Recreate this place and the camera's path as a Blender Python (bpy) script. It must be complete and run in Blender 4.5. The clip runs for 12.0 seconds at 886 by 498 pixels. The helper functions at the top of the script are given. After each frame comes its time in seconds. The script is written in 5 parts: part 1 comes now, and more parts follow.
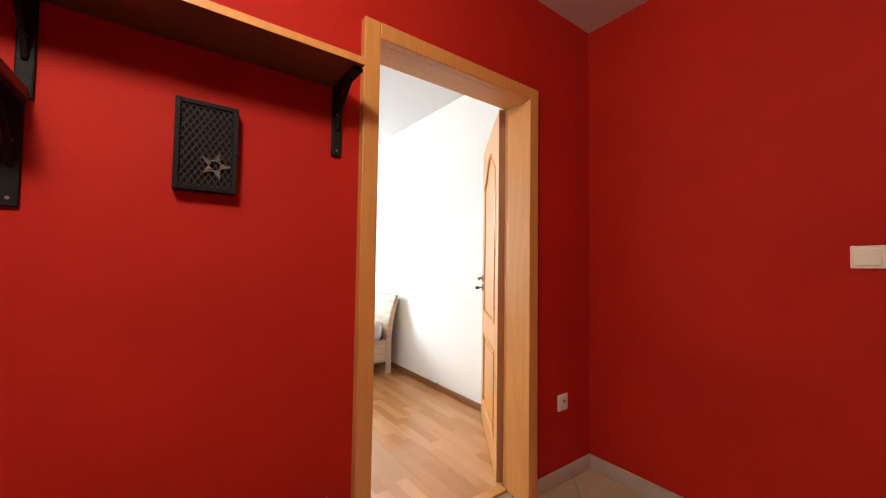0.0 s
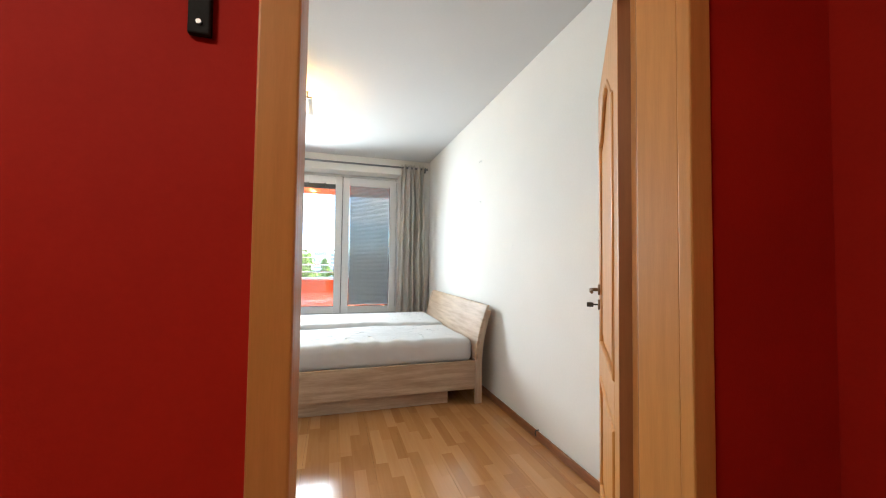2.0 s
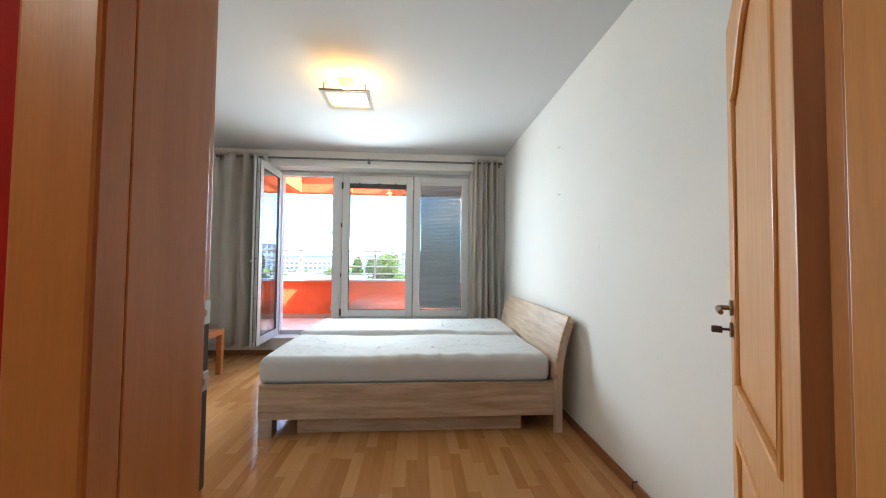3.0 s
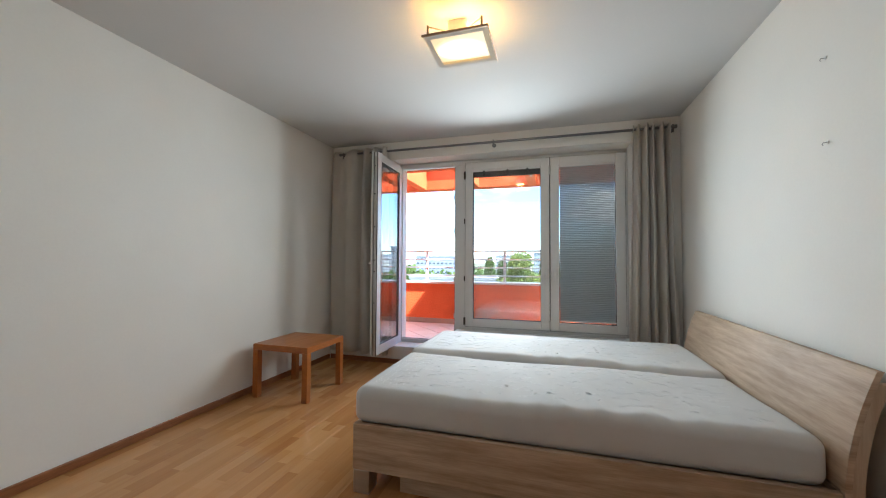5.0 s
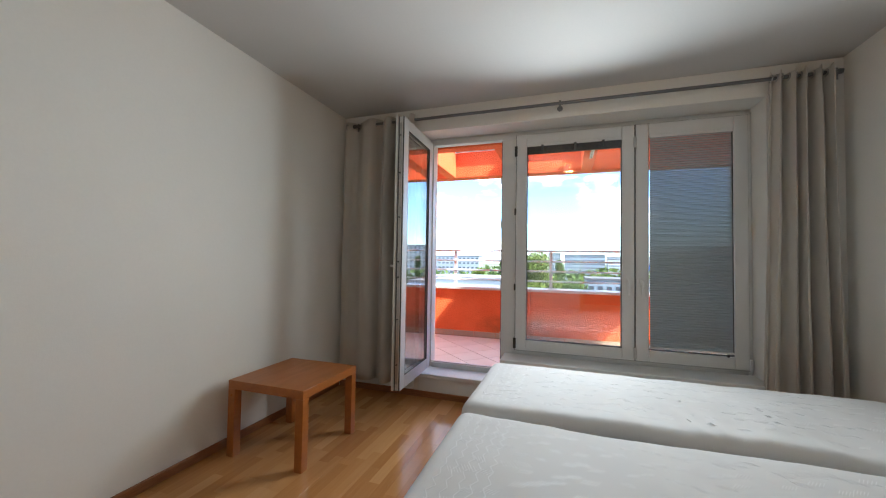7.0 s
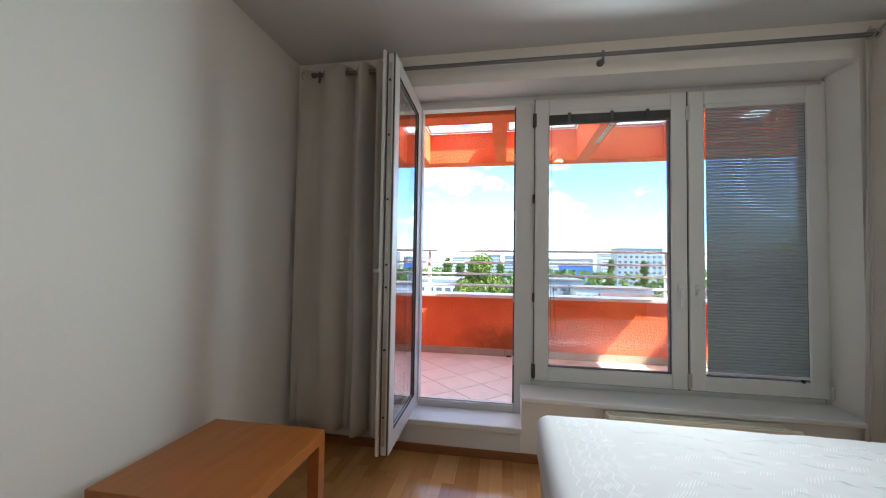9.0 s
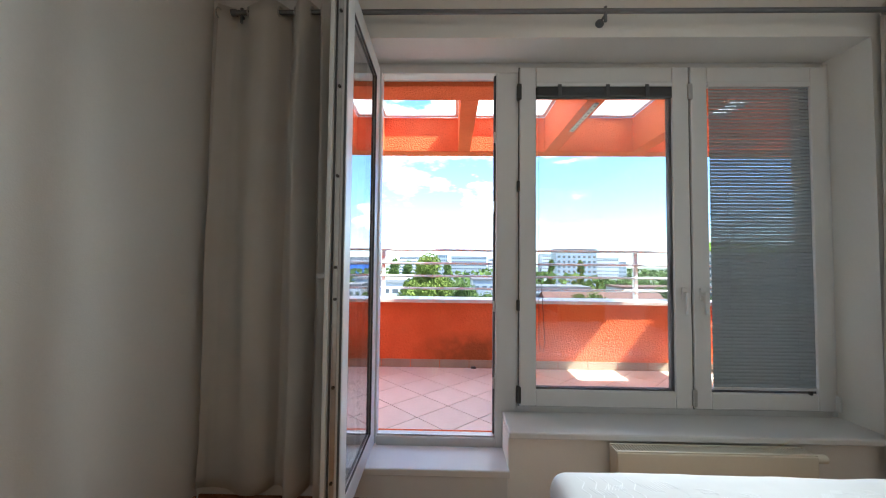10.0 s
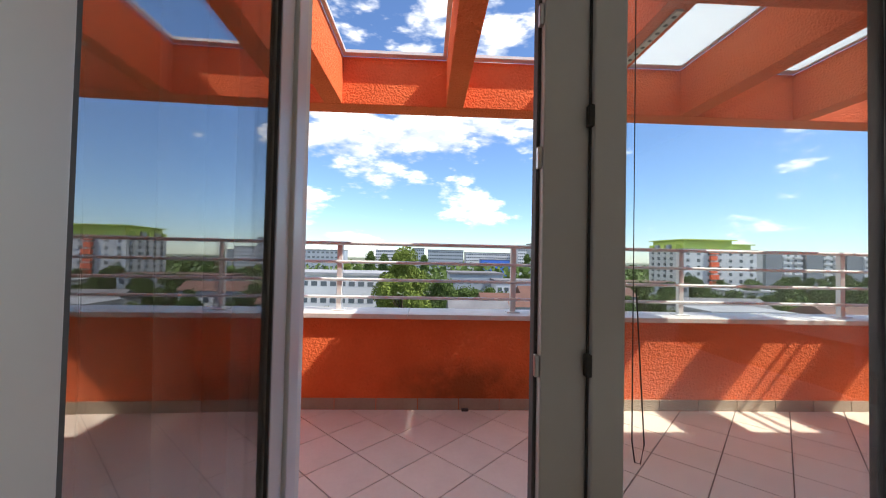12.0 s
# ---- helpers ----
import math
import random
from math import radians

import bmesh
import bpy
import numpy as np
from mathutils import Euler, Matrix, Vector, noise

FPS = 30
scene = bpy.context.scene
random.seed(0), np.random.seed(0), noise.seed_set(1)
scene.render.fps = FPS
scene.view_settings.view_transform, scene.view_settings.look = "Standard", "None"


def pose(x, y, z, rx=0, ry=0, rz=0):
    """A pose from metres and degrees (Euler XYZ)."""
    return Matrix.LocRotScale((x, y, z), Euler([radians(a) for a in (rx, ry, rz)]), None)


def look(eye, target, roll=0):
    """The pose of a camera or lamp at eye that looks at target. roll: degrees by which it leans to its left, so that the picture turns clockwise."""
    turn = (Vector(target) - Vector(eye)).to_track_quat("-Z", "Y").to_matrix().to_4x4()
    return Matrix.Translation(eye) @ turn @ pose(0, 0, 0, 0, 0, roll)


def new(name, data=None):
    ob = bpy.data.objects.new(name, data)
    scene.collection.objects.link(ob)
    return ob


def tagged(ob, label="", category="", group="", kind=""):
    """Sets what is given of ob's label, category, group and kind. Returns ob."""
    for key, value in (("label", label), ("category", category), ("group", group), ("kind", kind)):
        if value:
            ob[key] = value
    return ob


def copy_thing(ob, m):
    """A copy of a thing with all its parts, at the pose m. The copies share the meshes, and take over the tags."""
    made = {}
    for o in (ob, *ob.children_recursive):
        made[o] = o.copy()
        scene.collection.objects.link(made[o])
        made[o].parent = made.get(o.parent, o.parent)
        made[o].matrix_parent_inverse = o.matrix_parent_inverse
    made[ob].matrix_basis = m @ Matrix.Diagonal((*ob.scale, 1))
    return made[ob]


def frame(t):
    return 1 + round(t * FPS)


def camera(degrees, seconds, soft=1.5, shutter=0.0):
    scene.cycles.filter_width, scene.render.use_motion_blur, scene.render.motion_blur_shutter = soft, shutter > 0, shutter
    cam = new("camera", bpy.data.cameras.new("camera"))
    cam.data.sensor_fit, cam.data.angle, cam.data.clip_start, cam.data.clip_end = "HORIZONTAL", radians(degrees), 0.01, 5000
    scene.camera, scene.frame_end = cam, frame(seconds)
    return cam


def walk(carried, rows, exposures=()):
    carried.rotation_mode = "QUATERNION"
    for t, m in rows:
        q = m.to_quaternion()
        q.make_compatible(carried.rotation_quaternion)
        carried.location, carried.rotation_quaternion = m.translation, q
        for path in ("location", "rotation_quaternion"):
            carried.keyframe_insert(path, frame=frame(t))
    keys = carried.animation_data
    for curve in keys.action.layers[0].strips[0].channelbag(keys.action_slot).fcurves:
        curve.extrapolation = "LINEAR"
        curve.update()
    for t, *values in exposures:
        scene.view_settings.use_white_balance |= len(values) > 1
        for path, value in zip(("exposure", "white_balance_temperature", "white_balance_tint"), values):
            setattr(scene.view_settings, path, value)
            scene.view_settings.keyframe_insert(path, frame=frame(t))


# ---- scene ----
cam = camera(100.7, 12.0, soft=1.1)
PATH = [
    (0, (0.568, 1.158, 1.141), (1.741, 2.775, 1.222), 0.8),
    (0.5, (0.735, 1.286, 1.158), (1.817, 2.966, 1.237), 1.0),
    (1, (0.911, 1.429, 1.15), (1.896, 3.168, 1.228), 1.1),
    (1.5, (1.072, 1.554, 1.159), (1.854, 3.393, 1.231), 0.7),
    (2, (1.198, 1.74, 1.159), (1.777, 3.653, 1.232), 0.7),
    (2.5, (1.292, 1.895, 1.169), (1.664, 3.859, 1.241), 0.5),
    (3, (1.388, 2.058, 1.178), (1.527, 4.052, 1.25), 0.6),
    (3.5, (1.426, 2.219, 1.171), (1.311, 4.214, 1.245), 0.6),
    (5.5, (1.24, 3.103, 1.205), (0.632, 5.008, 1.27), 0.6),
    (6, (1.089, 3.317, 1.215), (0.47, 5.217, 1.285), 0.9),
    (6.5, (0.885, 3.559, 1.175), (0.284, 5.465, 1.263), 1.0),
    (7, (0.793, 3.767, 1.216), (0.16, 5.664, 1.278), 0.9),
    (9, (0.174, 4.504, 1.217), (-0.157, 6.475, 1.29), 0.9),
    (9.5, (0.024, 4.718, 1.224), (-0.12, 6.712, 1.294), 1.0),
    (10, (-0.008, 4.996, 1.219), (-0.053, 6.994, 1.298), 0.6),
    (10.5, (-0.079, 5.284, 1.196), (-0.052, 7.282, 1.278), 1.2),
    (11, (-0.125, 5.561, 1.229), (-0.063, 7.559, 1.3), 1.1),
    (11.5, (-0.104, 5.838, 1.211), (-0.021, 7.834, 1.291), 1.3),
    (12, (-0.064, 6.1, 1.27), (0.018, 8.098, 1.315), 1.2),
]
EXPOSURES = [(0, 3.9, 6000, 7), (1.0, 3.55, 5850, 6), (2.0, 3.2, 6050, 5), (2.5, 2.98, 5900, 3), (3.5, 2.65, 5850, 3), (5.5, 2.05, 6150, 6), (6.5, 1.95, 6150, 6), (7, 1.95, 6250, 7),
             (9, 1.97, 6050, 5), (9.5, 1.97, 6000, 5), (10, 1.93, 6050, 5), (10.5, 1.58, 7100, 9), (11, 1.02, 8700, 11), (11.5, 0.65, 8000, 11), (12, 0.62, 6800, 10)]
walk(cam, [(t, look(eye, target, roll)) for t, eye, target, roll in PATH], EXPOSURES)

# ---- world, sun and lamps ----
TO_SUN = Vector((0.785, -0.29, 1.0)).normalized()
world = bpy.data.worlds.new("world")
scene.world = world
world.use_nodes = True


def build_sky():
    nt = world.node_tree
    nt.nodes.clear()
    n, l = nt.nodes.new, nt.links.new
    out, bg = n("ShaderNodeOutputWorld"), n("ShaderNodeBackground")
    sky = n("ShaderNodeTexSky")
    sky.sky_type, sky.sun_disc = "NISHITA", False
    sky.sun_elevation = math.asin(TO_SUN.z)
    sky.sun_rotation = math.atan2(TO_SUN.x, TO_SUN.y)
    sky.air_density, sky.dust_density, sky.ozone_density = 1.0, 0.2, 1.0
    co, sep = n("ShaderNodeTexCoord"), n("ShaderNodeSeparateXYZ")
    l(co.outputs["Generated"], sep.inputs[0])
    # cumulus: billows flattened towards the horizon, thicker to the west, with greyer undersides

    def op(kind, a, b):
        nd = n("ShaderNodeMath")
        nd.operation = kind
        for k, v in enumerate((a, b)):
            if isinstance(v, (int, float)):
                nd.inputs[k].default_value = v
            else:
                l(v, nd.inputs[k])
        return nd.outputs[0]

    def density(lift):
        mp = n("ShaderNodeMapping")
        mp.inputs["Scale"].default_value = (1.0, 1.0, 2.5)
        mp.inputs["Location"].default_value = (0.52, 0.0, 0.30 + lift)
        l(co.outputs["Generated"], mp.inputs["Vector"])
        big, puff = n("ShaderNodeTexNoise"), n("ShaderNodeTexVoronoi")
        big.inputs["Scale"].default_value, big.inputs["Detail"].default_value, big.inputs["Roughness"].default_value = 2.7, 10, 0.55
        puff.feature = "SMOOTH_F1"
        puff.inputs["Scale"].default_value, puff.inputs["Detail"].default_value, puff.inputs["Roughness"].default_value, puff.inputs["Smoothness"].default_value = 13.0, 3.0, 0.55, 0.35
        l(mp.outputs[0], big.inputs["Vector"]); l(mp.outputs[0], puff.inputs["Vector"])
        return op("ADD", big.outputs["Fac"], op("MULTIPLY", op("SUBTRACT", 0.5, puff.outputs["Distance"]), 0.11))

    here, above = density(0.0), density(0.085)
    dens = op("ADD", here, op("MULTIPLY", sep.outputs["X"], -0.16))
    ramp = n("ShaderNodeValToRGB")
    ramp.color_ramp.interpolation = "EASE"
    ramp.color_ramp.elements[0].position, ramp.color_ramp.elements[1].position = 0.45, 0.555
    l(dens, ramp.inputs[0])
    cloud = n("ShaderNodeMix"); cloud.data_type = "RGBA"
    shade = n("ShaderNodeMix"); shade.data_type = "RGBA"
    shade.inputs[6].default_value, shade.inputs[7].default_value = (4.0, 4.5, 5.3, 1), (8.8, 8.8, 8.9, 1)
    tone = n("ShaderNodeMapRange")
    tone.inputs[1].default_value, tone.inputs[2].default_value = -0.06, 0.08
    l(op("SUBTRACT", here, above), tone.inputs[0]); l(tone.outputs[0], shade.inputs[0])
    l(ramp.outputs["Color"], cloud.inputs[0])
    blue = n("ShaderNodeMix"); blue.data_type, blue.blend_type = "RGBA", "MULTIPLY"
    blue.inputs[0].default_value, blue.inputs[7].default_value = 1.0, (0.60, 0.76, 1.00, 1)
    l(sky.outputs[0], blue.inputs[6])
    l(blue.outputs[2], cloud.inputs[6]); l(shade.outputs[2], cloud.inputs[7])
    l(cloud.outputs[2], bg.inputs["Color"])
    bg.inputs["Strength"].default_value = 0.15
    l(bg.outputs[0], out.inputs["Surface"])


build_sky()
sun = new("sun", bpy.data.lights.new("sun", "SUN"))
sun.data.energy, sun.data.angle, sun.data.color = 5.0, radians(0.6), (1.0, 0.95, 0.87)
sun.matrix_world = look(TO_SUN * 50, (0, 0, 0))


def bulb(name, place, watts, colour, size):
    lamp = new(name, bpy.data.lights.new(name, "POINT"))
    lamp.data.energy, lamp.data.color, lamp.data.shadow_soft_size = watts, colour, size
    lamp.location = place
    return lamp


window_light = new("window_light", bpy.data.lights.new("window_light", "AREA"))
window_light.data.shape, window_light.data.size, window_light.data.size_y = "RECTANGLE", 0.76, 1.20
window_light.data.energy, window_light.data.color, window_light.data.spread = 9.5, (0.90, 0.97, 1.0), radians(150)
window_light.matrix_world = look((0.86, 6.92, 1.60), (0.86, 4.92, 1.36))
BULB_ROOM = bulb("bulb_bedroom", (0.840, 4.923, 2.458), 0.9, (1.0, 0.52, 0.14), 0.018)
BULB_HALL = bulb("bulb_hall", (0.15, 1.20, 2.34), 5.6, (1.0, 0.86, 0.68), 0.13)


# ---- materials ----
def material(name, a, b=None, rough=0.6, metal=0.0, scale=3.0, fine=60.0, bump=0.0, bump_scale=200.0, stretch=(1, 1, 1), spec=0.5, random_tone=0.0, detail=4.0):
    """Two tones mixed by coarse and fine noise, with a fine relief."""
    m = bpy.data.materials.new(name)
    m.use_nodes = True
    nt = m.node_tree
    n, l = nt.nodes.new, nt.links.new
    bsdf = nt.nodes["Principled BSDF"]
    co, mp = n("ShaderNodeTexCoord"), n("ShaderNodeMapping")
    mp.inputs["Scale"].default_value = stretch
    l(co.outputs["Object"], mp.inputs[0])
    b = b or tuple(c * 0.9 for c in a)
    n1, n2 = n("ShaderNodeTexNoise"), n("ShaderNodeTexNoise")
    n1.inputs["Scale"].default_value, n1.inputs["Detail"].default_value = scale, detail
    n2.inputs["Scale"].default_value, n2.inputs["Detail"].default_value = fine, 3
    l(mp.outputs[0], n1.inputs["Vector"]); l(mp.outputs[0], n2.inputs["Vector"])
    ad = n("ShaderNodeMath"); ad.operation = "MULTIPLY_ADD"
    ad.inputs[1].default_value, ad.inputs[2].default_value = 0.35, -0.175
    l(n2.outputs["Fac"], ad.inputs[0])
    sm = n("ShaderNodeMath"); sm.operation = "ADD"
    l(n1.outputs["Fac"], sm.inputs[0]); l(ad.outputs[0], sm.inputs[1])
    ramp = n("ShaderNodeMapRange")
    ramp.inputs[1].default_value, ramp.inputs[2].default_value = 0.3, 0.7
    l(sm.outputs[0], ramp.inputs[0])
    mix = n("ShaderNodeMix"); mix.data_type = "RGBA"
    mix.inputs[6].default_value, mix.inputs[7].default_value = (*a, 1), (*b, 1)
    l(ramp.outputs[0], mix.inputs[0])
    colour = mix.outputs[2]
    if random_tone:
        info, hsv, mr = n("ShaderNodeObjectInfo"), n("ShaderNodeHueSaturation"), n("ShaderNodeMapRange")
        mr.inputs[3].default_value, mr.inputs[4].default_value = 1 - random_tone, 1 + random_tone
        l(info.outputs["Random"], mr.inputs[0]); l(mr.outputs[0], hsv.inputs["Value"]); l(colour, hsv.inputs["Color"])
        colour = hsv.outputs[0]
    l(colour, bsdf.inputs["Base Color"])
    bsdf.inputs["Metallic"].default_value = metal
    bsdf.inputs["Specular IOR Level"].default_value = spec
    rr = n("ShaderNodeMapRange")
    rr.inputs[3].default_value, rr.inputs[4].default_value = max(rough - 0.06, 0.02), min(rough + 0.06, 1)
    l(n1.outputs["Fac"], rr.inputs[0]); l(rr.outputs[0], bsdf.inputs["Roughness"])
    if bump:
        n3, bp = n("ShaderNodeTexNoise"), n("ShaderNodeBump")
        n3.inputs["Scale"].default_value, n3.inputs["Detail"].default_value = bump_scale, 4
        l(mp.outputs[0], n3.inputs["Vector"])
        bp.inputs["Strength"].default_value, bp.inputs["Distance"].default_value = min(bump, 1), 0.004 * max(bump, 1)
        l(n3.outputs["Fac"], bp.inputs["Height"]); l(bp.outputs[0], bsdf.inputs["Normal"])
    return m


def glass_material(name, tint=(1, 1, 1), ior=1.52):
    m = bpy.data.materials.new(name)
    m.use_nodes = True
    bsdf = m.node_tree.nodes["Principled BSDF"]
    bsdf.inputs["Base Color"].default_value = (*tint, 1)
    bsdf.inputs["Roughness"].default_value, bsdf.inputs["Transmission Weight"].default_value, bsdf.inputs["IOR"].default_value = 0.0, 1.0, ior
    return m


def cloth_material(name, a, b, translucency, fine=500.0):
    m = material(name, a, b, 0.9, scale=5, fine=fine, bump=0.25, bump_scale=fine, spec=0.2)
    nt = m.node_tree
    n, l = nt.nodes.new, nt.links.new
    tr, mx = n("ShaderNodeBsdfTranslucent"), n("ShaderNodeMixShader")
    tr.inputs[0].default_value = (*a, 1)
    mx.inputs[0].default_value = translucency
    l(nt.nodes["Principled BSDF"].outputs[0], mx.inputs[1]); l(tr.outputs[0], mx.inputs[2])
    l(mx.outputs[0], nt.nodes["Material Output"].inputs["Surface"])
    return m


def glow_material(name, colour, strength):
    m = bpy.data.materials.new(name)
    m.use_nodes = True
    bsdf = m.node_tree.nodes["Principled BSDF"]
    bsdf.inputs["Base Color"].default_value = (0.8, 0.7, 0.5, 1)
    bsdf.inputs["Emission Color"].default_value = (*colour, 1)
    bsdf.inputs["Emission Strength"].default_value = strength
    return m


def laminate_material():
    """Three-strip beech laminate: staves 65 mm wide with their own tone and grain."""
    m = bpy.data.materials.new("laminate_floor")
    m.use_nodes = True
    nt = m.node_tree
    n, l = nt.nodes.new, nt.links.new
    bsdf = nt.nodes["Principled BSDF"]
    geo, sep = n("ShaderNodeTexCoord"), n("ShaderNodeSeparateXYZ")
    l(geo.outputs["Object"], sep.inputs[0])

    def op(kind, a, b=None, c=None):
        nd = n("ShaderNodeMath"); nd.operation = kind
        for i, v in enumerate((a, b, c)):
            if v is None:
                continue
            if isinstance(v, (int, float)):
                nd.inputs[i].default_value = v
            else:
                l(v, nd.inputs[i])
        return nd.outputs[0]

    row = op("FLOOR", op("DIVIDE", op("ADD", sep.outputs["X"], 1.26), 0.065))
    w1 = n("ShaderNodeTexWhiteNoise"); w1.noise_dimensions = "1D"
    l(row, w1.inputs["W"])
    seg = op("FLOOR", op("DIVIDE", op("ADD", sep.outputs["Y"], op("MULTIPLY", w1.outputs["Value"], 3.0)), 0.43))
    cv = n("ShaderNodeCombineXYZ")
    l(row, cv.inputs[0]); l(seg, cv.inputs[1])
    w2 = n("ShaderNodeTexWhiteNoise"); w2.noise_dimensions = "2D"
    l(cv.outputs[0], w2.inputs["Vector"])
    mp = n("ShaderNodeMapping"); mp.inputs["Scale"].default_value = (38, 2.2, 1)
    l(geo.outputs["Object"], mp.inputs[0])
    off = n("ShaderNodeVectorMath"); off.operation = "MULTIPLY_ADD"
    off.inputs[1].default_value = (7, 13, 3)
    l(w2.outputs["Color"], off.inputs[0]); l(mp.outputs[0], off.inputs[2])
    gr = n("ShaderNodeTexNoise"); gr.inputs["Scale"].default_value, gr.inputs["Detail"].default_value, gr.inputs["Distortion"].default_value = 1.4, 6, 0.6
    l(off.outputs[0], gr.inputs["Vector"])
    ramp = n("ShaderNodeValToRGB")
    e = ramp.color_ramp.elements
    e[0].color, e[1].color = (0.38, 0.158, 0.050, 1), (0.60, 0.320, 0.130, 1)
    mid = e.new(0.5); mid.color = (0.50, 0.240, 0.085, 1)
    l(op("MULTIPLY_ADD", gr.outputs["Fac"], 0.45, op("MULTIPLY_ADD", w2.outputs["Value"], 0.75, -0.10)), ramp.inputs[0])
    l(ramp.outputs[0], bsdf.inputs["Base Color"])
    sm = n("ShaderNodeTexNoise"); sm.inputs["Scale"].default_value = 2.5
    l(geo.outputs["Object"], sm.inputs["Vector"])
    rr = n("ShaderNodeMapRange"); rr.inputs[3].default_value, rr.inputs[4].default_value = 0.10, 0.19
    l(sm.outputs["Fac"], rr.inputs[0]); l(rr.outputs[0], bsdf.inputs["Roughness"])
    bp = n("ShaderNodeBump"); bp.inputs["Strength"].default_value, bp.inputs["Distance"].default_value = 0.08, 0.001
    l(gr.outputs["Fac"], bp.inputs["Height"]); l(bp.outputs[0], bsdf.inputs["Normal"])
    return m


M_RED = material("red_paint", (0.43, 0.013, 0.004), (0.37, 0.010, 0.003), 0.72, scale=2, fine=90, bump=0.10, bump_scale=220, spec=0.2)
M_WHITE = material("white_wall_paint", (0.82, 0.80, 0.755), (0.78, 0.76, 0.715), 0.85, scale=1.3, fine=70, bump=0.12, bump_scale=170, spec=0.2)
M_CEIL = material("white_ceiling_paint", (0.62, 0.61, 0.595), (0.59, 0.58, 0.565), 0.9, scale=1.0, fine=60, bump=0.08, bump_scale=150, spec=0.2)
M_BEECH = material("beech_veneer", (0.60, 0.275, 0.072), (0.52, 0.230, 0.056), 0.38, scale=5, fine=40, bump=0.04, bump_scale=60, stretch=(9, 9, 0.6))
M_BEECH_DARK = material("beech_edge", (0.36, 0.15, 0.05), (0.30, 0.12, 0.04), 0.5, scale=5, fine=40, stretch=(9, 9, 0.6))
# brown deepened all over: the underside's shade is put into the board's colour
M_SHELF = material("brown_shelf_underside_shade", (0.13, 0.048, 0.018), (0.10, 0.036, 0.013), 0.5, scale=5, fine=40, stretch=(0.6, 9, 9))
M_LAMINATE = laminate_material()
M_BASE = material("beech_baseboard", (0.30, 0.115, 0.040), (0.21, 0.075, 0.026), 0.45, scale=6, fine=60, stretch=(2, 2, 20))
M_OAK = material("sonoma_oak", (0.55, 0.41, 0.29), (0.33, 0.225, 0.145), 0.55, scale=3.5, fine=25, bump=0.08, bump_scale=50, stretch=(0.7, 0.7, 9), detail=6)
M_OAK_TALL = material("sonoma_oak_upright", (0.58, 0.45, 0.33), (0.44, 0.32, 0.22), 0.55, scale=3.5, fine=25, bump=0.08, bump_scale=50, stretch=(9, 9, 0.7), detail=6)
M_TABLE = material("beech_effect_table", (0.40, 0.130, 0.026), (0.33, 0.105, 0.020), 0.30, scale=3, fine=40, bump=0.03, bump_scale=80, stretch=(8, 1, 8))
M_PVC = material("white_pvc", (0.70, 0.70, 0.69), (0.67, 0.67, 0.66), 0.32, scale=2, fine=30)
M_GASKET = material("grey_rubber_gasket", (0.10, 0.10, 0.10), (0.07, 0.07, 0.07), 0.7)
M_STEEL = material("brushed_steel", (0.55, 0.54, 0.52), (0.45, 0.44, 0.43), 0.32, 1.0, fine=200, stretch=(1, 1, 8))
M_RODGREY = material("grey_metal_tube", (0.20, 0.20, 0.205), (0.16, 0.16, 0.165), 0.35, 0.6)
M_BRONZE = material("brown_anodised_metal", (0.30, 0.22, 0.15), (0.24, 0.17, 0.11), 0.35, 0.9)
M_DARK = material("dark_plastic", (0.035, 0.033, 0.03), (0.05, 0.045, 0.04), 0.5)
M_BLACK = material("black_wrought_metal", (0.006, 0.005, 0.0045), (0.012, 0.010, 0.009), 0.6, 0.0, spec=0.15, bump=0.3, bump_scale=120)
M_CREAM = material("cream_plastic", (0.78, 0.74, 0.62), (0.75, 0.70, 0.58), 0.35)
M_CURTAIN = cloth_material("cream_curtain_cloth", (0.75, 0.71, 0.65), (0.69, 0.65, 0.59), 0.35)
M_GLASS = glass_material("window_glass", (0.97, 0.99, 0.98))
M_GLASS_COATED = glass_material("coated_door_glass", (0.97, 0.98, 0.98), 1.9)
M_FROST = cloth_material("milky_roof_glass", (0.80, 0.84, 0.86), (0.76, 0.80, 0.82), 0.75, 40)
M_SLAT = cloth_material("blue_grey_slats", (0.46, 0.51, 0.54), (0.42, 0.47, 0.50), 0.3, 90)
M_SLAT_DARK = material("dark_grey_slats", (0.10, 0.10, 0.10), (0.07, 0.07, 0.07), 0.45, 0.2)
M_RAD = material("cream_enamel", (0.72, 0.66, 0.53), (0.68, 0.62, 0.50), 0.35)
M_TILE = material("pale_terracotta_tile", (0.85, 0.76, 0.66), (0.77, 0.68, 0.58), 0.42, scale=4, fine=50, bump=0.15, bump_scale=90, random_tone=0.05)
M_GROUT = material("grey_grout", (0.22, 0.18, 0.15), (0.16, 0.13, 0.11), 0.95, bump=0.5)
M_SKIRT = material("grey_beige_skirting_tile", (0.42, 0.35, 0.27), (0.34, 0.28, 0.21), 0.6, scale=6, bump=0.2, random_tone=0.08)
M_HALLTILE = material("beige_hall_tile", (0.50, 0.38, 0.26), (0.42, 0.31, 0.21), 0.4, scale=5, fine=40, bump=0.1, random_tone=0.06)
M_HALLSKIRT = material("grey_stone_skirting", (0.46, 0.41, 0.34), (0.38, 0.34, 0.28), 0.5, scale=8)
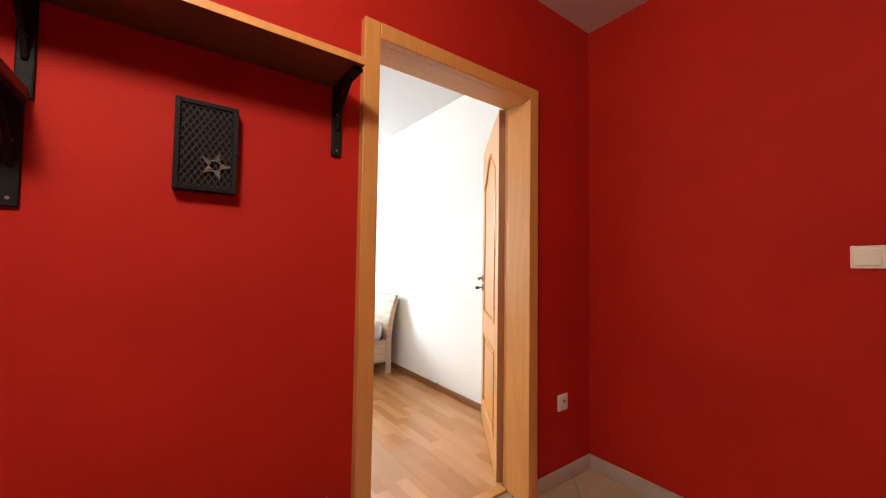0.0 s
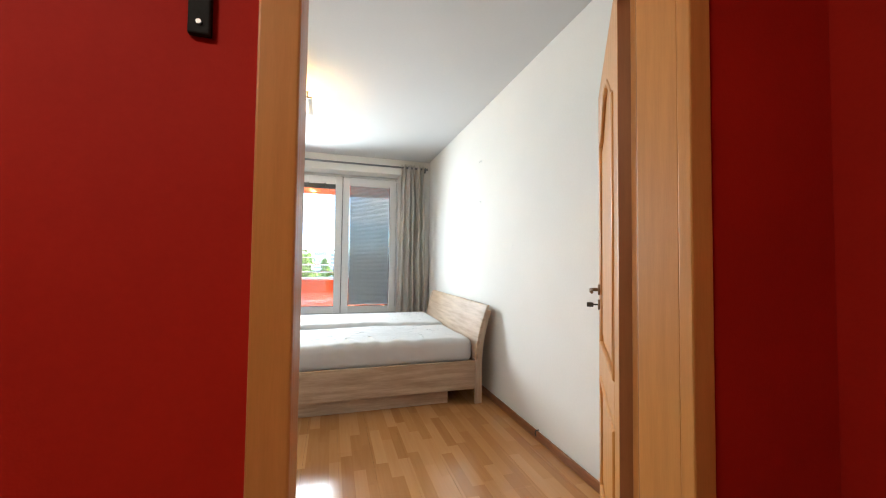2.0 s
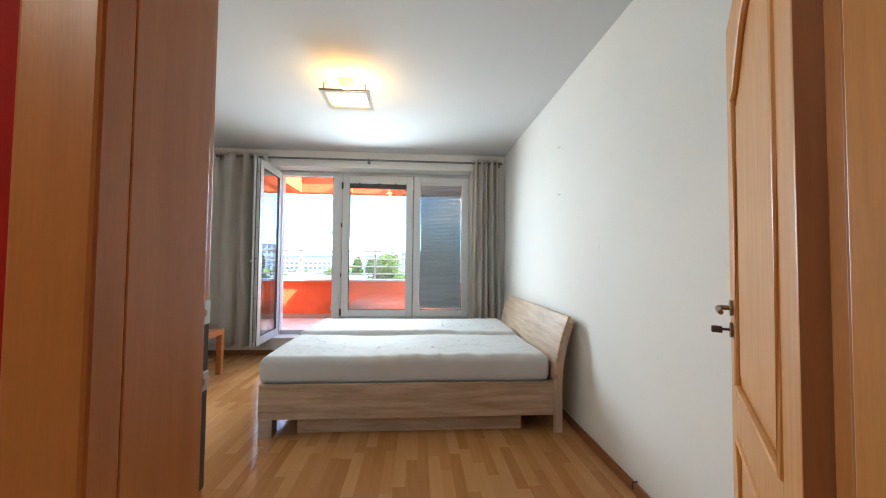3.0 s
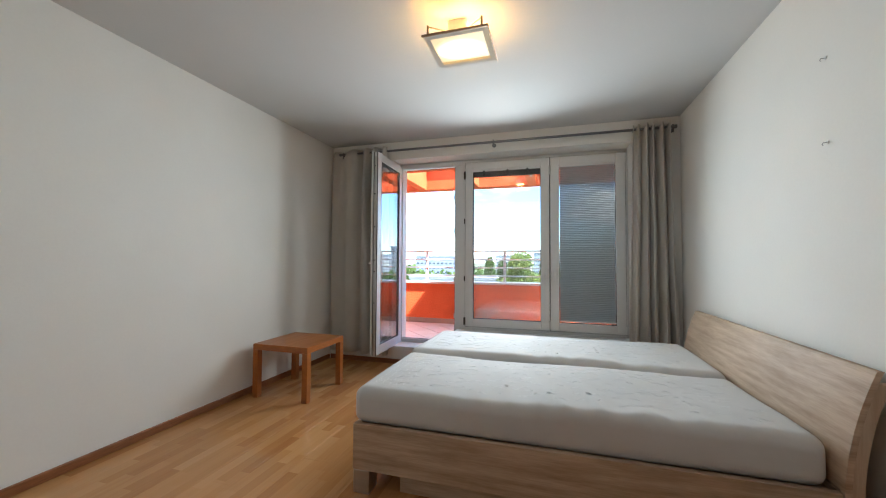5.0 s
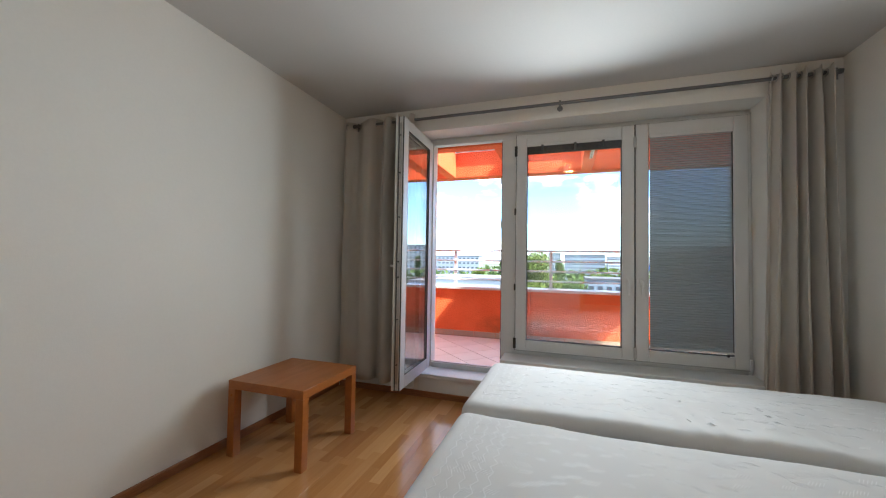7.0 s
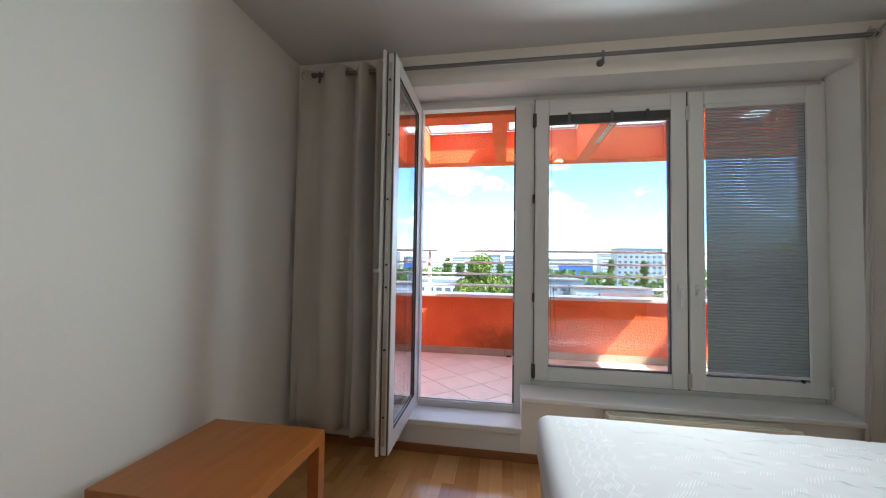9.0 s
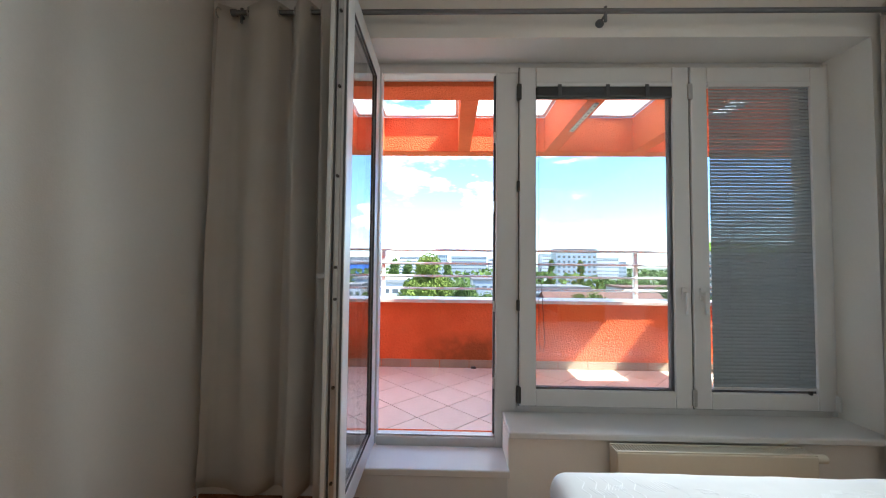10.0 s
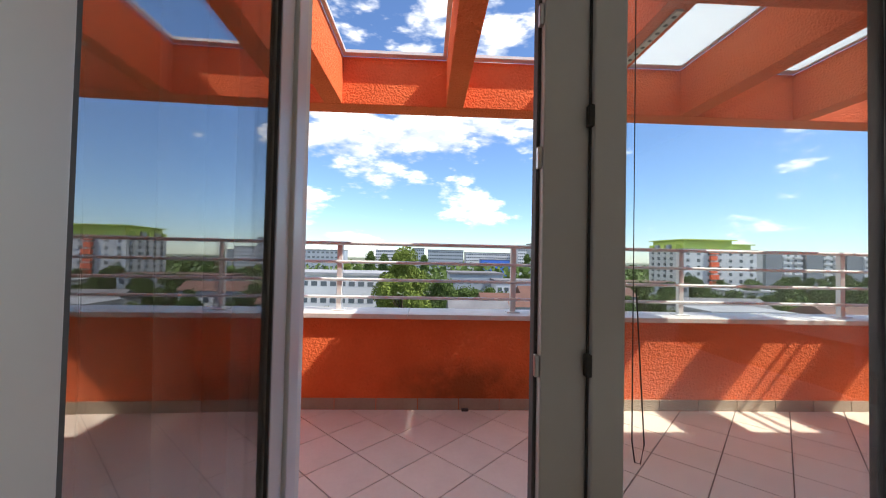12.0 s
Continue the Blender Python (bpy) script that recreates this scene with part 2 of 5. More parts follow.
def stucco(name, stained=False):
    """Rough orange render; the parapet carries one damp stain with a ragged outline."""
    m = material(name, (0.84, 0.185, 0.064), (0.72, 0.145, 0.048), 0.9, scale=2.2, fine=45, bump=3.2, bump_scale=60, spec=0.2)
    if stained:
        nt = m.node_tree
        n, l = nt.nodes.new, nt.links.new
        bsdf = nt.nodes["Principled BSDF"]
        src = bsdf.inputs["Base Color"].links[0].from_socket
        co, mp, gr = n("ShaderNodeTexCoord"), n("ShaderNodeMapping"), n("ShaderNodeTexGradient")
        mp.vector_type = "TEXTURE"
        mp.inputs["Location"].default_value, mp.inputs["Scale"].default_value = (0.25, 8.825, 0.30), (0.75, 1.0, 0.26)
        gr.gradient_type = "SPHERICAL"
        l(co.outputs["Object"], mp.inputs[0]); l(mp.outputs[0], gr.inputs[0])
        no = n("ShaderNodeTexNoise"); no.inputs["Scale"].default_value, no.inputs["Detail"].default_value = 9, 6
        l(co.outputs["Object"], no.inputs["Vector"])
        mul = n("ShaderNodeMath"); mul.operation = "MULTIPLY"
        l(gr.outputs["Fac"], mul.inputs[0]); l(no.outputs["Fac"], mul.inputs[1])
        mr = n("ShaderNodeMapRange"); mr.inputs[1].default_value, mr.inputs[2].default_value, mr.inputs[4].default_value = 0.03, 0.42, 0.75
        l(mul.outputs[0], mr.inputs[0])
        mx = n("ShaderNodeMix"); mx.data_type = "RGBA"
        mx.inputs[7].default_value = (0.20, 0.075, 0.025, 1)
        l(mr.outputs[0], mx.inputs[0]); l(src, mx.inputs[6]); l(mx.outputs[2], bsdf.inputs["Base Color"])
    return m


M_STUCCO = stucco("orange_stucco")
M_STUCCO_STAINED = stucco("orange_stucco_stained", True)
M_CAP = material("white_metal_cap", (0.72, 0.71, 0.68), (0.60, 0.58, 0.54), 0.45, 0.1, scale=6, fine=50)
M_RAIL = material("galvanised_rail_paint", (0.70, 0.72, 0.73), (0.60, 0.62, 0.63), 0.5, 0.0, scale=12)
M_BULB = glow_material("lamp_glow", (1.0, 0.60, 0.20), 14.0)


def lit_glass_material():
    """Frosted glass of the burning lamp: brightest round the bulb behind it."""
    m = glow_material("frosted_lamp_glass", (1.0, 0.60, 0.22), 1.0)
    nt = m.node_tree
    n, l = nt.nodes.new, nt.links.new
    co, mp, gr, ramp = n("ShaderNodeTexCoord"), n("ShaderNodeMapping"), n("ShaderNodeTexGradient"), n("ShaderNodeMapRange")
    gr.gradient_type = "SPHERICAL"
    mp.vector_type = "TEXTURE"
    mp.inputs["Location"].default_value, mp.inputs["Scale"].default_value = (0.83, 4.923, 2.43), (0.17, 0.12, 0.12)
    l(co.outputs["Object"], mp.inputs[0]); l(mp.outputs[0], gr.inputs[0]); l(gr.outputs["Fac"], ramp.inputs[0])
    ramp.interpolation_type = "SMOOTHSTEP"
    ramp.inputs[3].default_value, ramp.inputs[4].default_value = 0.15, 3.2
    l(ramp.outputs[0], nt.nodes["Principled BSDF"].inputs["Emission Strength"])
    return m


M_LAMPGLASS = lit_glass_material()


def mattress_material():
    m = material("white_quilted_cover", (0.59, 0.585, 0.58), (0.56, 0.555, 0.55), 0.85, scale=3, fine=400, spec=0.2)
    nt = m.node_tree
    n, l = nt.nodes.new, nt.links.new
    bsdf = nt.nodes["Principled BSDF"]
    co = n("ShaderNodeTexCoord")
    wave = n("ShaderNodeTexWave")
    wave.inputs["Scale"].default_value, wave.inputs["Distortion"].default_value, wave.inputs["Detail"].default_value, wave.inputs["Detail Scale"].default_value = 3.2, 6.0, 1, 1.2
    wave.bands_direction = "DIAGONAL"
    l(co.outputs["Object"], wave.inputs["Vector"])
    noi = n("ShaderNodeTexNoise"); noi.inputs["Scale"].default_value = 9
    l(co.outputs["Object"], noi.inputs["Vector"])
    ad = n("ShaderNodeMath"); ad.operation = "MULTIPLY_ADD"; ad.inputs[1].default_value = 0.25
    l(wave.outputs["Fac"], ad.inputs[0]); l(noi.outputs["Fac"], ad.inputs[2])
    bp = n("ShaderNodeBump"); bp.inputs["Strength"].default_value, bp.inputs["Distance"].default_value = 0.22, 0.008
    l(ad.outputs[0], bp.inputs["Height"]); l(bp.outputs[0], bsdf.inputs["Normal"])
    return m


M_MATTRESS = mattress_material()
M_THREAD = material("white_thread", (0.70, 0.70, 0.70), (0.67, 0.67, 0.67), 0.55)


# ---- building helpers ----
def thing(name, place=(0, 0, 0), label="", category="", group="", kind=""):
    ob = new(name)
    ob.location = place
    ob.empty_display_size = 0.1
    return tagged(ob, label, category, group, kind)


def placed(ob):
    """The world matrix of a thing or part that only has a location."""
    m = Matrix.Translation(ob.location)
    return m if ob.parent is None else placed(ob.parent) @ ob.matrix_parent_inverse @ m


def part(name, bm, mat, parent=None, label=""):
    """Links a bmesh, given in world places, as one mesh object under parent."""
    me = bpy.data.meshes.new(name)
    bm.to_mesh(me)
    bm.free()
    me.materials.append(mat)
    ob = new(name, me)
    if parent is not None:
        ob.parent = parent
        ob.matrix_parent_inverse = placed(parent).inverted()
    return tagged(ob, label)


def solid(name, bm, mat, label, category, group="", kind=""):
    return tagged(part(name, bm, mat), label, category, group, kind)


def smooth(ob, angle=40):
    for p in ob.data.polygons:
        p.use_smooth = True
    ob.data.set_sharp_from_angle(angle=radians(angle))
    return ob


def box(x0, x1, y0, y1, z0, z1, bevel=0.0, segs=2, bm=None):
    bm2 = bmesh.new()
    bmesh.ops.create_cube(bm2, size=1)
    bmesh.ops.scale(bm2, verts=bm2.verts, vec=(x1 - x0, y1 - y0, z1 - z0))
    bmesh.ops.translate(bm2, verts=bm2.verts, vec=((x0 + x1) / 2, (y0 + y1) / 2, (z0 + z1) / 2))
    if bevel:
        bmesh.ops.bevel(bm2, geom=bm2.edges[:], offset=bevel, segments=segs, profile=0.5, affect="EDGES", clamp_overlap=True)
    if bm is None:
        return bm2
    return merge(bm, bm2)


def merge(*bms):
    first = bms[0]
    for other in bms[1:]:
        me = bpy.data.meshes.new("tmp")
        other.to_mesh(me)
        other.free()
        first.from_mesh(me)
        bpy.data.meshes.remove(me)
    return first


def turn(bm, m):
    bmesh.ops.transform(bm, matrix=m, verts=bm.verts)
    return bm


def rod(a, b, r, segs=14, r2=None, bm=None):
    a, b = Vector(a), Vector(b)
    bm2 = bmesh.new()
    bmesh.ops.create_cone(bm2, cap_ends=True, segments=segs, radius1=r, radius2=r if r2 is None else r2, depth=(b - a).length)
    turn(bm2, Matrix.Translation((a + b) / 2) @ (b - a).to_track_quat("Z", "Y").to_matrix().to_4x4())
    return bm2 if bm is None else merge(bm, bm2)


def sweep(points, r, segs=10):
    bm = bmesh.new()
    rings = []
    pts = [Vector(p) for p in points]
    for i, p in enumerate(pts):
        d = (pts[min(i + 1, len(pts) - 1)] - pts[max(i - 1, 0)]).normalized()
        q = d.to_track_quat("Z", "Y")
        rings.append([bm.verts.new(p + q @ Vector((r * math.cos(a), r * math.sin(a), 0))) for a in (2 * math.pi * k / segs for k in range(segs))])
    for r0, r1 in zip(rings, rings[1:]):
        for k in range(segs):
            bm.faces.new((r0[k], r0[(k + 1) % segs], r1[(k + 1) % segs], r1[k]))
    bm.faces.new(rings[0][::-1]); bm.faces.new(rings[-1])
    return bm


def prism(outline, axis, lo, hi, bevel=0.0):
    """Extrudes a closed outline along axis; the outline gives the two other axes in order."""
    bm = bmesh.new()

    def at(p, v):
        return {"x": (v, p[0], p[1]), "y": (p[0], v, p[1]), "z": (p[0], p[1], v)}[axis]

    a = [bm.verts.new(at(p, lo)) for p in outline]
    b = [bm.verts.new(at(p, hi)) for p in outline]
    bm.faces.new(a); bm.faces.new(b[::-1])
    for i in range(len(a)):
        j = (i + 1) % len(a)
        bm.faces.new((a[i], b[i], b[j], a[j]))
    bmesh.ops.recalc_face_normals(bm, faces=bm.faces[:])
    if bevel:
        bmesh.ops.bevel(bm, geom=bm.edges[:], offset=bevel, segments=2, profile=0.5, affect="EDGES", clamp_overlap=True)
    return bm


def ring_frame(x0, x1, z0, z1, w, y0, y1, bevel=0.004):
    """A rectangular frame in the plane of the window wall."""
    return merge(box(x0, x0 + w, y0, y1, z0, z1, bevel), box(x1 - w, x1, y0, y1, z0, z1, bevel),
                 box(x0 + w, x1 - w, y0, y1, z0, z0 + w, bevel), box(x0 + w, x1 - w, y0, y1, z1 - w, z1, bevel))


def ring_frame_flat(x0, x1, y0, y1, w, z0, z1):
    return merge(box(x0, x0 + w, y0, y1, z0, z1), box(x1 - w, x1, y0, y1, z0, z1), box(x0 + w, x1 - w, y0, y0 + w, z0, z1), box(x0 + w, x1 - w, y1 - 0.06, y1, z0, z1))


# ---- plan ----
HX0, HX1, HY0, HY1, HZ = -1.40, 2.505, -1.20, 2.385, 2.522     # hall
BX0, BX1, BY0, BY1, BZ = -1.275, 2.53, 2.535, 6.86, 2.60      # bedroom
DX0, DX1, DZ = 1.143, 1.957, 1.958                            # doorway
WX0, WX1, WTOP = -0.465, 2.110, 2.392                         # window recess
SILL, STEP = 0.405, 0.208
OUT = 7.34                                                    # outer face of the window wall
TZ, PY = 0.150, 8.825                                         # terrace floor, parapet's inner face

# ---- structure ----
solid("floor_hall_bed", box(HX0 - 0.2, HX1 + 0.2, HY0 - 0.2, HY1 + 0.1, -0.25, -0.010), M_GROUT, "grey grout bed under the hall tiles", "floor", kind="structure")
floor_room = solid("floor_bedroom", box(BX0 - 0.2, BX1 + 0.2, HY1 + 0.1, BY1 + 0.2, -0.25, -0.008), M_BEECH_DARK, "beech laminate floor laid in three-strip planks", "floor", kind="structure")
solid("wall_hall_west", box(HX0 - 0.2, HX0, HY0, HY1, 0, HZ), M_RED, "plain red painted hall wall", "wall", kind="structure")
solid("wall_hall_south", box(HX0 - 0.2, HX1 + 0.2, HY0 - 0.2, HY0, 0, HZ), M_RED, "plain red painted hall wall", "wall", kind="structure")
solid("wall_hall_east", box(HX1, HX1 + 0.2, HY0, HY1, 0, HZ), M_RED, "plain red painted hall wall with a light switch", "wall", kind="structure")
MIDY = 2.46
wall_red = merge(box(HX0 - 0.2, DX0 - 0.02, HY1, MIDY, 0, HZ), box(DX1 + 0.02, HX1 + 0.2, HY1, MIDY, 0, HZ), box(DX0 - 0.02, DX1 + 0.02, HY1, MIDY, DZ + 0.02, HZ))
solid("wall_hall_north", wall_red, M_RED, "red painted hall wall around the bedroom doorway", "wall", kind="structure")
wall_white = merge(box(BX0 - 0.2, DX0 - 0.02, MIDY, BY0, 0, BZ), box(DX1 + 0.02, BX1 + 0.2, MIDY, BY0, 0, BZ), box(DX0 - 0.02, DX1 + 0.02, MIDY, BY0, DZ + 0.02, BZ))
solid("wall_bedroom_south", wall_white, M_WHITE, "white painted bedroom wall around the doorway", "wall", kind="structure")
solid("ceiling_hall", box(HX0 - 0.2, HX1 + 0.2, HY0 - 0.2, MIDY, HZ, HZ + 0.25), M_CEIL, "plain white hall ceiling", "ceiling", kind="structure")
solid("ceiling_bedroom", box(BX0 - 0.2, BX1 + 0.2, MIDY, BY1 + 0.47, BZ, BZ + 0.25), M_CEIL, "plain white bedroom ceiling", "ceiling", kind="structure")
solid("wall_bedroom_west", box(BX0 - 0.2, BX0, BY0, BY1, 0, BZ), M_WHITE, "plain white bedroom wall behind the side table", "wall", kind="structure")
wall_e = solid("wall_bedroom_east", box(BX1, BX1 + 0.2, BY0, BY1, 0, BZ), M_WHITE, "white bedroom wall behind the headboard", "wall", kind="structure")
wall_n = merge(box(BX0 - 0.2, WX0, BY1, OUT - 0.02, -0.25, BZ), box(WX1, BX1 + 0.2, BY1, OUT - 0.02, -0.25, BZ),
               box(WX0, WX1, BY1, OUT - 0.02, WTOP, BZ), box(0.285, WX1, BY1, OUT - 0.02, -0.25, SILL - 0.04), box(WX0, 0.285, BY1, OUT - 0.02, -0.25, STEP - 0.03))
solid("wall_bedroom_north", wall_n, M_WHITE, "white window wall with a deep window recess", "wall", kind="structure")
facade = merge(box(-6, WX0 - 0.03, OUT - 0.02, OUT, TZ - 0.4, 2.43), box(WX1 + 0.03, 7, OUT - 0.02, OUT, TZ - 0.4, 2.43), box(WX0 - 0.03, WX1 + 0.03, OUT - 0.02, OUT, 2.36, 2.43),
               box(0.30, WX1 + 0.03, OUT - 0.02, OUT, TZ - 0.4, SILL - 0.03), box(WX0 - 0.03, 0.30, OUT - 0.02, OUT, TZ - 0.4, STEP - 0.03))
solid("wall_facade", facade, M_STUCCO, "orange stucco outer face of the window wall", "wall", kind="structure")
solid("roof", box(-6, 7, -2, OUT, BZ + 0.25, BZ + 0.40), M_CAP, "flat roof slab over the flat", "roof", kind="structure")


def baseboard(name, x0, x1, y0, y1, z1, mat, label):
    bm = box(x0, x1, y0, y1, 0, z1, 0.006)
    return solid(name, bm, mat, label, "baseboard", kind="structure")


BBL = "brown beech-look baseboard along the bedroom wall"
baseboard("baseboard_east", BX1 - 0.016, BX1, BY0 + 0.02, BY1 - 0.02, 0.055, M_BASE, BBL)
baseboard("baseboard_west", BX0, BX0 + 0.016, BY0 + 0.02, BY1 - 0.02, 0.055, M_BASE, BBL)
baseboard("baseboard_north", BX0 + 0.016, BX1 - 0.016, BY1 - 0.016, BY1, 0.055, M_BASE, BBL)
baseboard("baseboard_south", BX0 + 0.016, DX0 - 0.06, BY0, BY0 + 0.016, 0.055, M_BASE, BBL)
HBL = "grey-beige stone skirting along the red wall"
baseboard("skirting_hall_north", DX1 + 0.06, HX1 - 0.012, HY1 - 0.012, HY1, 0.08, M_HALLSKIRT, HBL)
baseboard("skirting_hall_east", HX1 - 0.012, HX1, HY0, HY1, 0.08, M_HALLSKIRT, HBL)
baseboard("skirting_hall_west", HX0, DX0 - 0.06, HY1 - 0.012, HY1, 0.08, M_HALLSKIRT, HBL)

# window reveals: inner sill and door step
sill = solid("window_sill", box(0.282, WX1 + 0.018, 6.815, 7.075, SILL - 0.034, SILL, 0.008), M_PVC, "white moulded inner window sill over the radiator", "window sill", kind="structure")
solid("door_step", box(WX0, 0.290, 6.835, 7.075, STEP - 0.036, STEP, 0.006), M_PVC, "white step board below the balcony door", "door step", kind="structure")
solid("step_board", box(WX0 + 0.01, 0.28, 6.848, 6.8585, 0.055, STEP - 0.036, 0.003), M_PVC, "white riser board below the balcony door", "riser", kind="structure")


# ---- bedroom door and its lining ----
def door_lining():
    t = thing("door_frame_1", (1.59, 2.47, 0), "beech veneer door lining with flat trim, hall side", "door frame", kind="structure")
    y0, y1 = HY1 - 0.032, HY1 + 0.004
    w = 0.062
    part("trim", box(DX0 - w, DX0, y0, y1, 0, DZ + w, 0.004), M_BEECH, t)
    part("trim", box(DX1, DX1 + w, y0, y1, 0, DZ + w, 0.004), M_BEECH, t)
    part("trim", box(DX0, DX1, y0, y1, DZ, DZ + w, 0.004), M_BEECH, t)
    part("jamb", box(DX0 - 0.02, DX0, HY1 + 0.002, BY0 - 0.030, 0, DZ, 0.002), M_BEECH, t)
    part("jamb", box(DX1, DX1 + 0.02, HY1 + 0.002, BY0 - 0.030, 0, DZ, 0.002), M_BEECH, t)
    part("head", box(DX0 - 0.02, DX1 + 0.02, HY1 + 0.002, BY0 - 0.030, DZ, DZ + 0.02, 0.002), M_BEECH, t)
    # rebate and trim on the bedroom side
    for a, b, c, d in ((DX0 - 0.07, DX0 - 0.014, 0, DZ + 0.07), (DX1 + 0.014, DX1 + 0.07, 0, DZ + 0.07), (DX0 - 0.014, DX1 + 0.014, DZ + 0.014, DZ + 0.07)):
        part("room_trim", box(a, b, BY0 - 0.034, BY0 + 0.005, c, d, 0.003), M_BEECH, t)
    for a in (DX0 - 0.014, DX1 + 0.002):
        part("seal", box(a, a + 0.012, BY0 - 0.030, BY0 - 0.026, 0, DZ, 0.001), M_BEECH_DARK, t, "brown rubber door seal")
    for z0, z1 in ((1.099, 1.128), (1.018, 1.042)):
        p = part("strike_plate", box(DX0 - 0.0150, DX0 - 0.0115, BY0 - 0.026, BY0 + 0.003, z0, z1, 0.001), M_STEEL, t, "steel strike plate")
        part("screw", rod((DX0 - 0.0115, BY0 - 0.012, (z0 + z1) / 2), (DX0 - 0.0100, BY0 - 0.012, (z0 + z1) / 2), 0.005, 12), M_BRONZE, p)
    for z0, z1 in ((1.042, 1.099), (0.90, 1.018)):
        part("bolt_hole", box(DX0 - 0.0150, DX0 - 0.0125, BY0 - 0.024, BY0 + 0.002, z0, z1), M_DARK, t, "dark bolt hole in the lining")
    part("threshold", box(DX0, DX1, BY0 - 0.045, BY0 + 0.01, -0.004, 0.012, 0.005), M_BEECH, t, "rounded beech threshold strip")
    return t


door_lining()


def door_leaf():
    hinge = Vector((DX1 + 0.013, BY0 + 0.022, 0))
    swing = math.degrees(math.atan2(0.651, 0.48))          # angle of the open leaf from +x
    W, H, T = 0.815, 1.980, 0.040
    m = Matrix.Translation(hinge) @ Matrix.Rotation(radians(swing), 4, "Z")
    t = thing("door_1", hinge, "open beech panel door with arched panels and metal handle", "door", kind="structure")
    put = lambda bm: turn(bm, m)
    # local x runs from hinge to free edge, local y: the hall face is at +y
    y0, y1 = -T / 2, T / 2
    core = box(0, W, y0 + 0.010, y1 - 0.010, 0.012, H)
    part("core", put(core), M_BEECH, t)
    S = 0.115
    # stiles and rails on both faces with an arched top panel
    for f0, f1 in ((y1 - 0.010, y1), (y0, y0 + 0.010)):
        part("stile", put(box(0, S, f0, f1, 0.012, H, 0.003)), M_BEECH, t)
        part("stile", put(box(W - S, W, f0, f1, 0.012, H, 0.003)), M_BEECH, t)
        part("rail", put(box(S, W - S, f0, f1, 0.012, 0.17, 0.003)), M_BEECH, t)
        part("rail", put(box(S, W - S, f0, f1, 0.66, 0.80, 0.003)), M_BEECH, t)
        arch = [(S, H), (W - S, H), (W - S, 1.70)]
        for k in range(1, 12):
            u = k / 12
            arch.append((W - S - (W - 2 * S) * u, 1.70 + 0.16 * math.sin(math.pi * u) ** 1.5))
        arch.append((S, 1.70))
        part("rail", put(prism(arch, "y", f0, f1)), M_BEECH, t)
        # mouldings round the panels
        side = f1 if f1 > 0 else f0
        for pts in ([(S + 0.01, 0.18), (W - S - 0.01, 0.18), (W - S - 0.01, 0.65), (S + 0.01, 0.65), (S + 0.01, 0.18)],
                    [(S + 0.01, 1.69), (S + 0.01, 0.81), (W - S - 0.01, 0.81), (W - S - 0.01, 1.69)] + [(W - S - 0.01 - (W - 2 * S - 0.02) * k / 12, 1.69 + 0.16 * math.sin(math.pi * k / 12) ** 1.5) for k in range(1, 13)]):
            part("moulding", put(sweep([(a, side * 0.8, b) for a, b in pts], 0.011, 8)), M_BEECH, t)
        for a, b in ((0.22, 0.61), (0.85, 1.66)):
            part("panel", put(box(S + 0.05, W - S - 0.05, min(side * 0.55, side * 0.8), max(side * 0.55, side * 0.8), a, b, 0.004)), M_BEECH, t)
    part("edge", put(box(-0.0015, 0.0, y0 + 0.001, y1 - 0.001, 0.012, H)), M_BEECH_DARK, t, "darker lipped hinge edge")
    hx, hz = W - 0.055, 1.040
    for sgn in (1,):
        fy = sgn * T / 2
        h = part("handle", put(merge(rod((hx, fy, hz), (hx, fy + sgn * 0.040, hz), 0.008), sweep([(hx, fy + sgn * 0.036, hz), (hx - 0.03, fy + sgn * 0.041, hz + 0.001), (hx - 0.08, fy + sgn * 0.043, hz - 0.002), (hx - 0.115, fy + sgn * 0.040, hz - 0.004)], 0.0075))), M_BRONZE, t, "brown metal lever handle")
        smooth(h)
        part("rosette", put(rod((hx, fy, hz), (hx, fy + sgn * 0.008, hz), 0.025, 20)), M_BRONZE, h)
        part("rosette", put(rod((hx, fy, hz - 0.070), (hx, fy + sgn * 0.008, hz - 0.070), 0.024, 20)), M_BRONZE, h)
        k = part("key", put(merge(rod((hx, fy, hz - 0.070), (hx, fy + sgn * 0.035, hz - 0.070), 0.004, 8), box(hx - 0.016, hx + 0.004, fy + sgn * 0.03 - 0.002, fy + sgn * 0.055 + 0.002, hz - 0.081, hz - 0.060, 0.003))), M_DARK, t, "small dark key in the lock")
    for z in (0.22, 0.70, 1.72):
        part("hinge", merge(rod((hinge.x - 0.002, hinge.y + 0.012, z), (hinge.x - 0.002, hinge.y + 0.012, z + 0.09), 0.008, 12)), M_CREAM, t, "pale barrel hinge")
    return t


door_leaf()


# ---- window, balcony door ----
GY0, GY1 = 7.060, 7.130


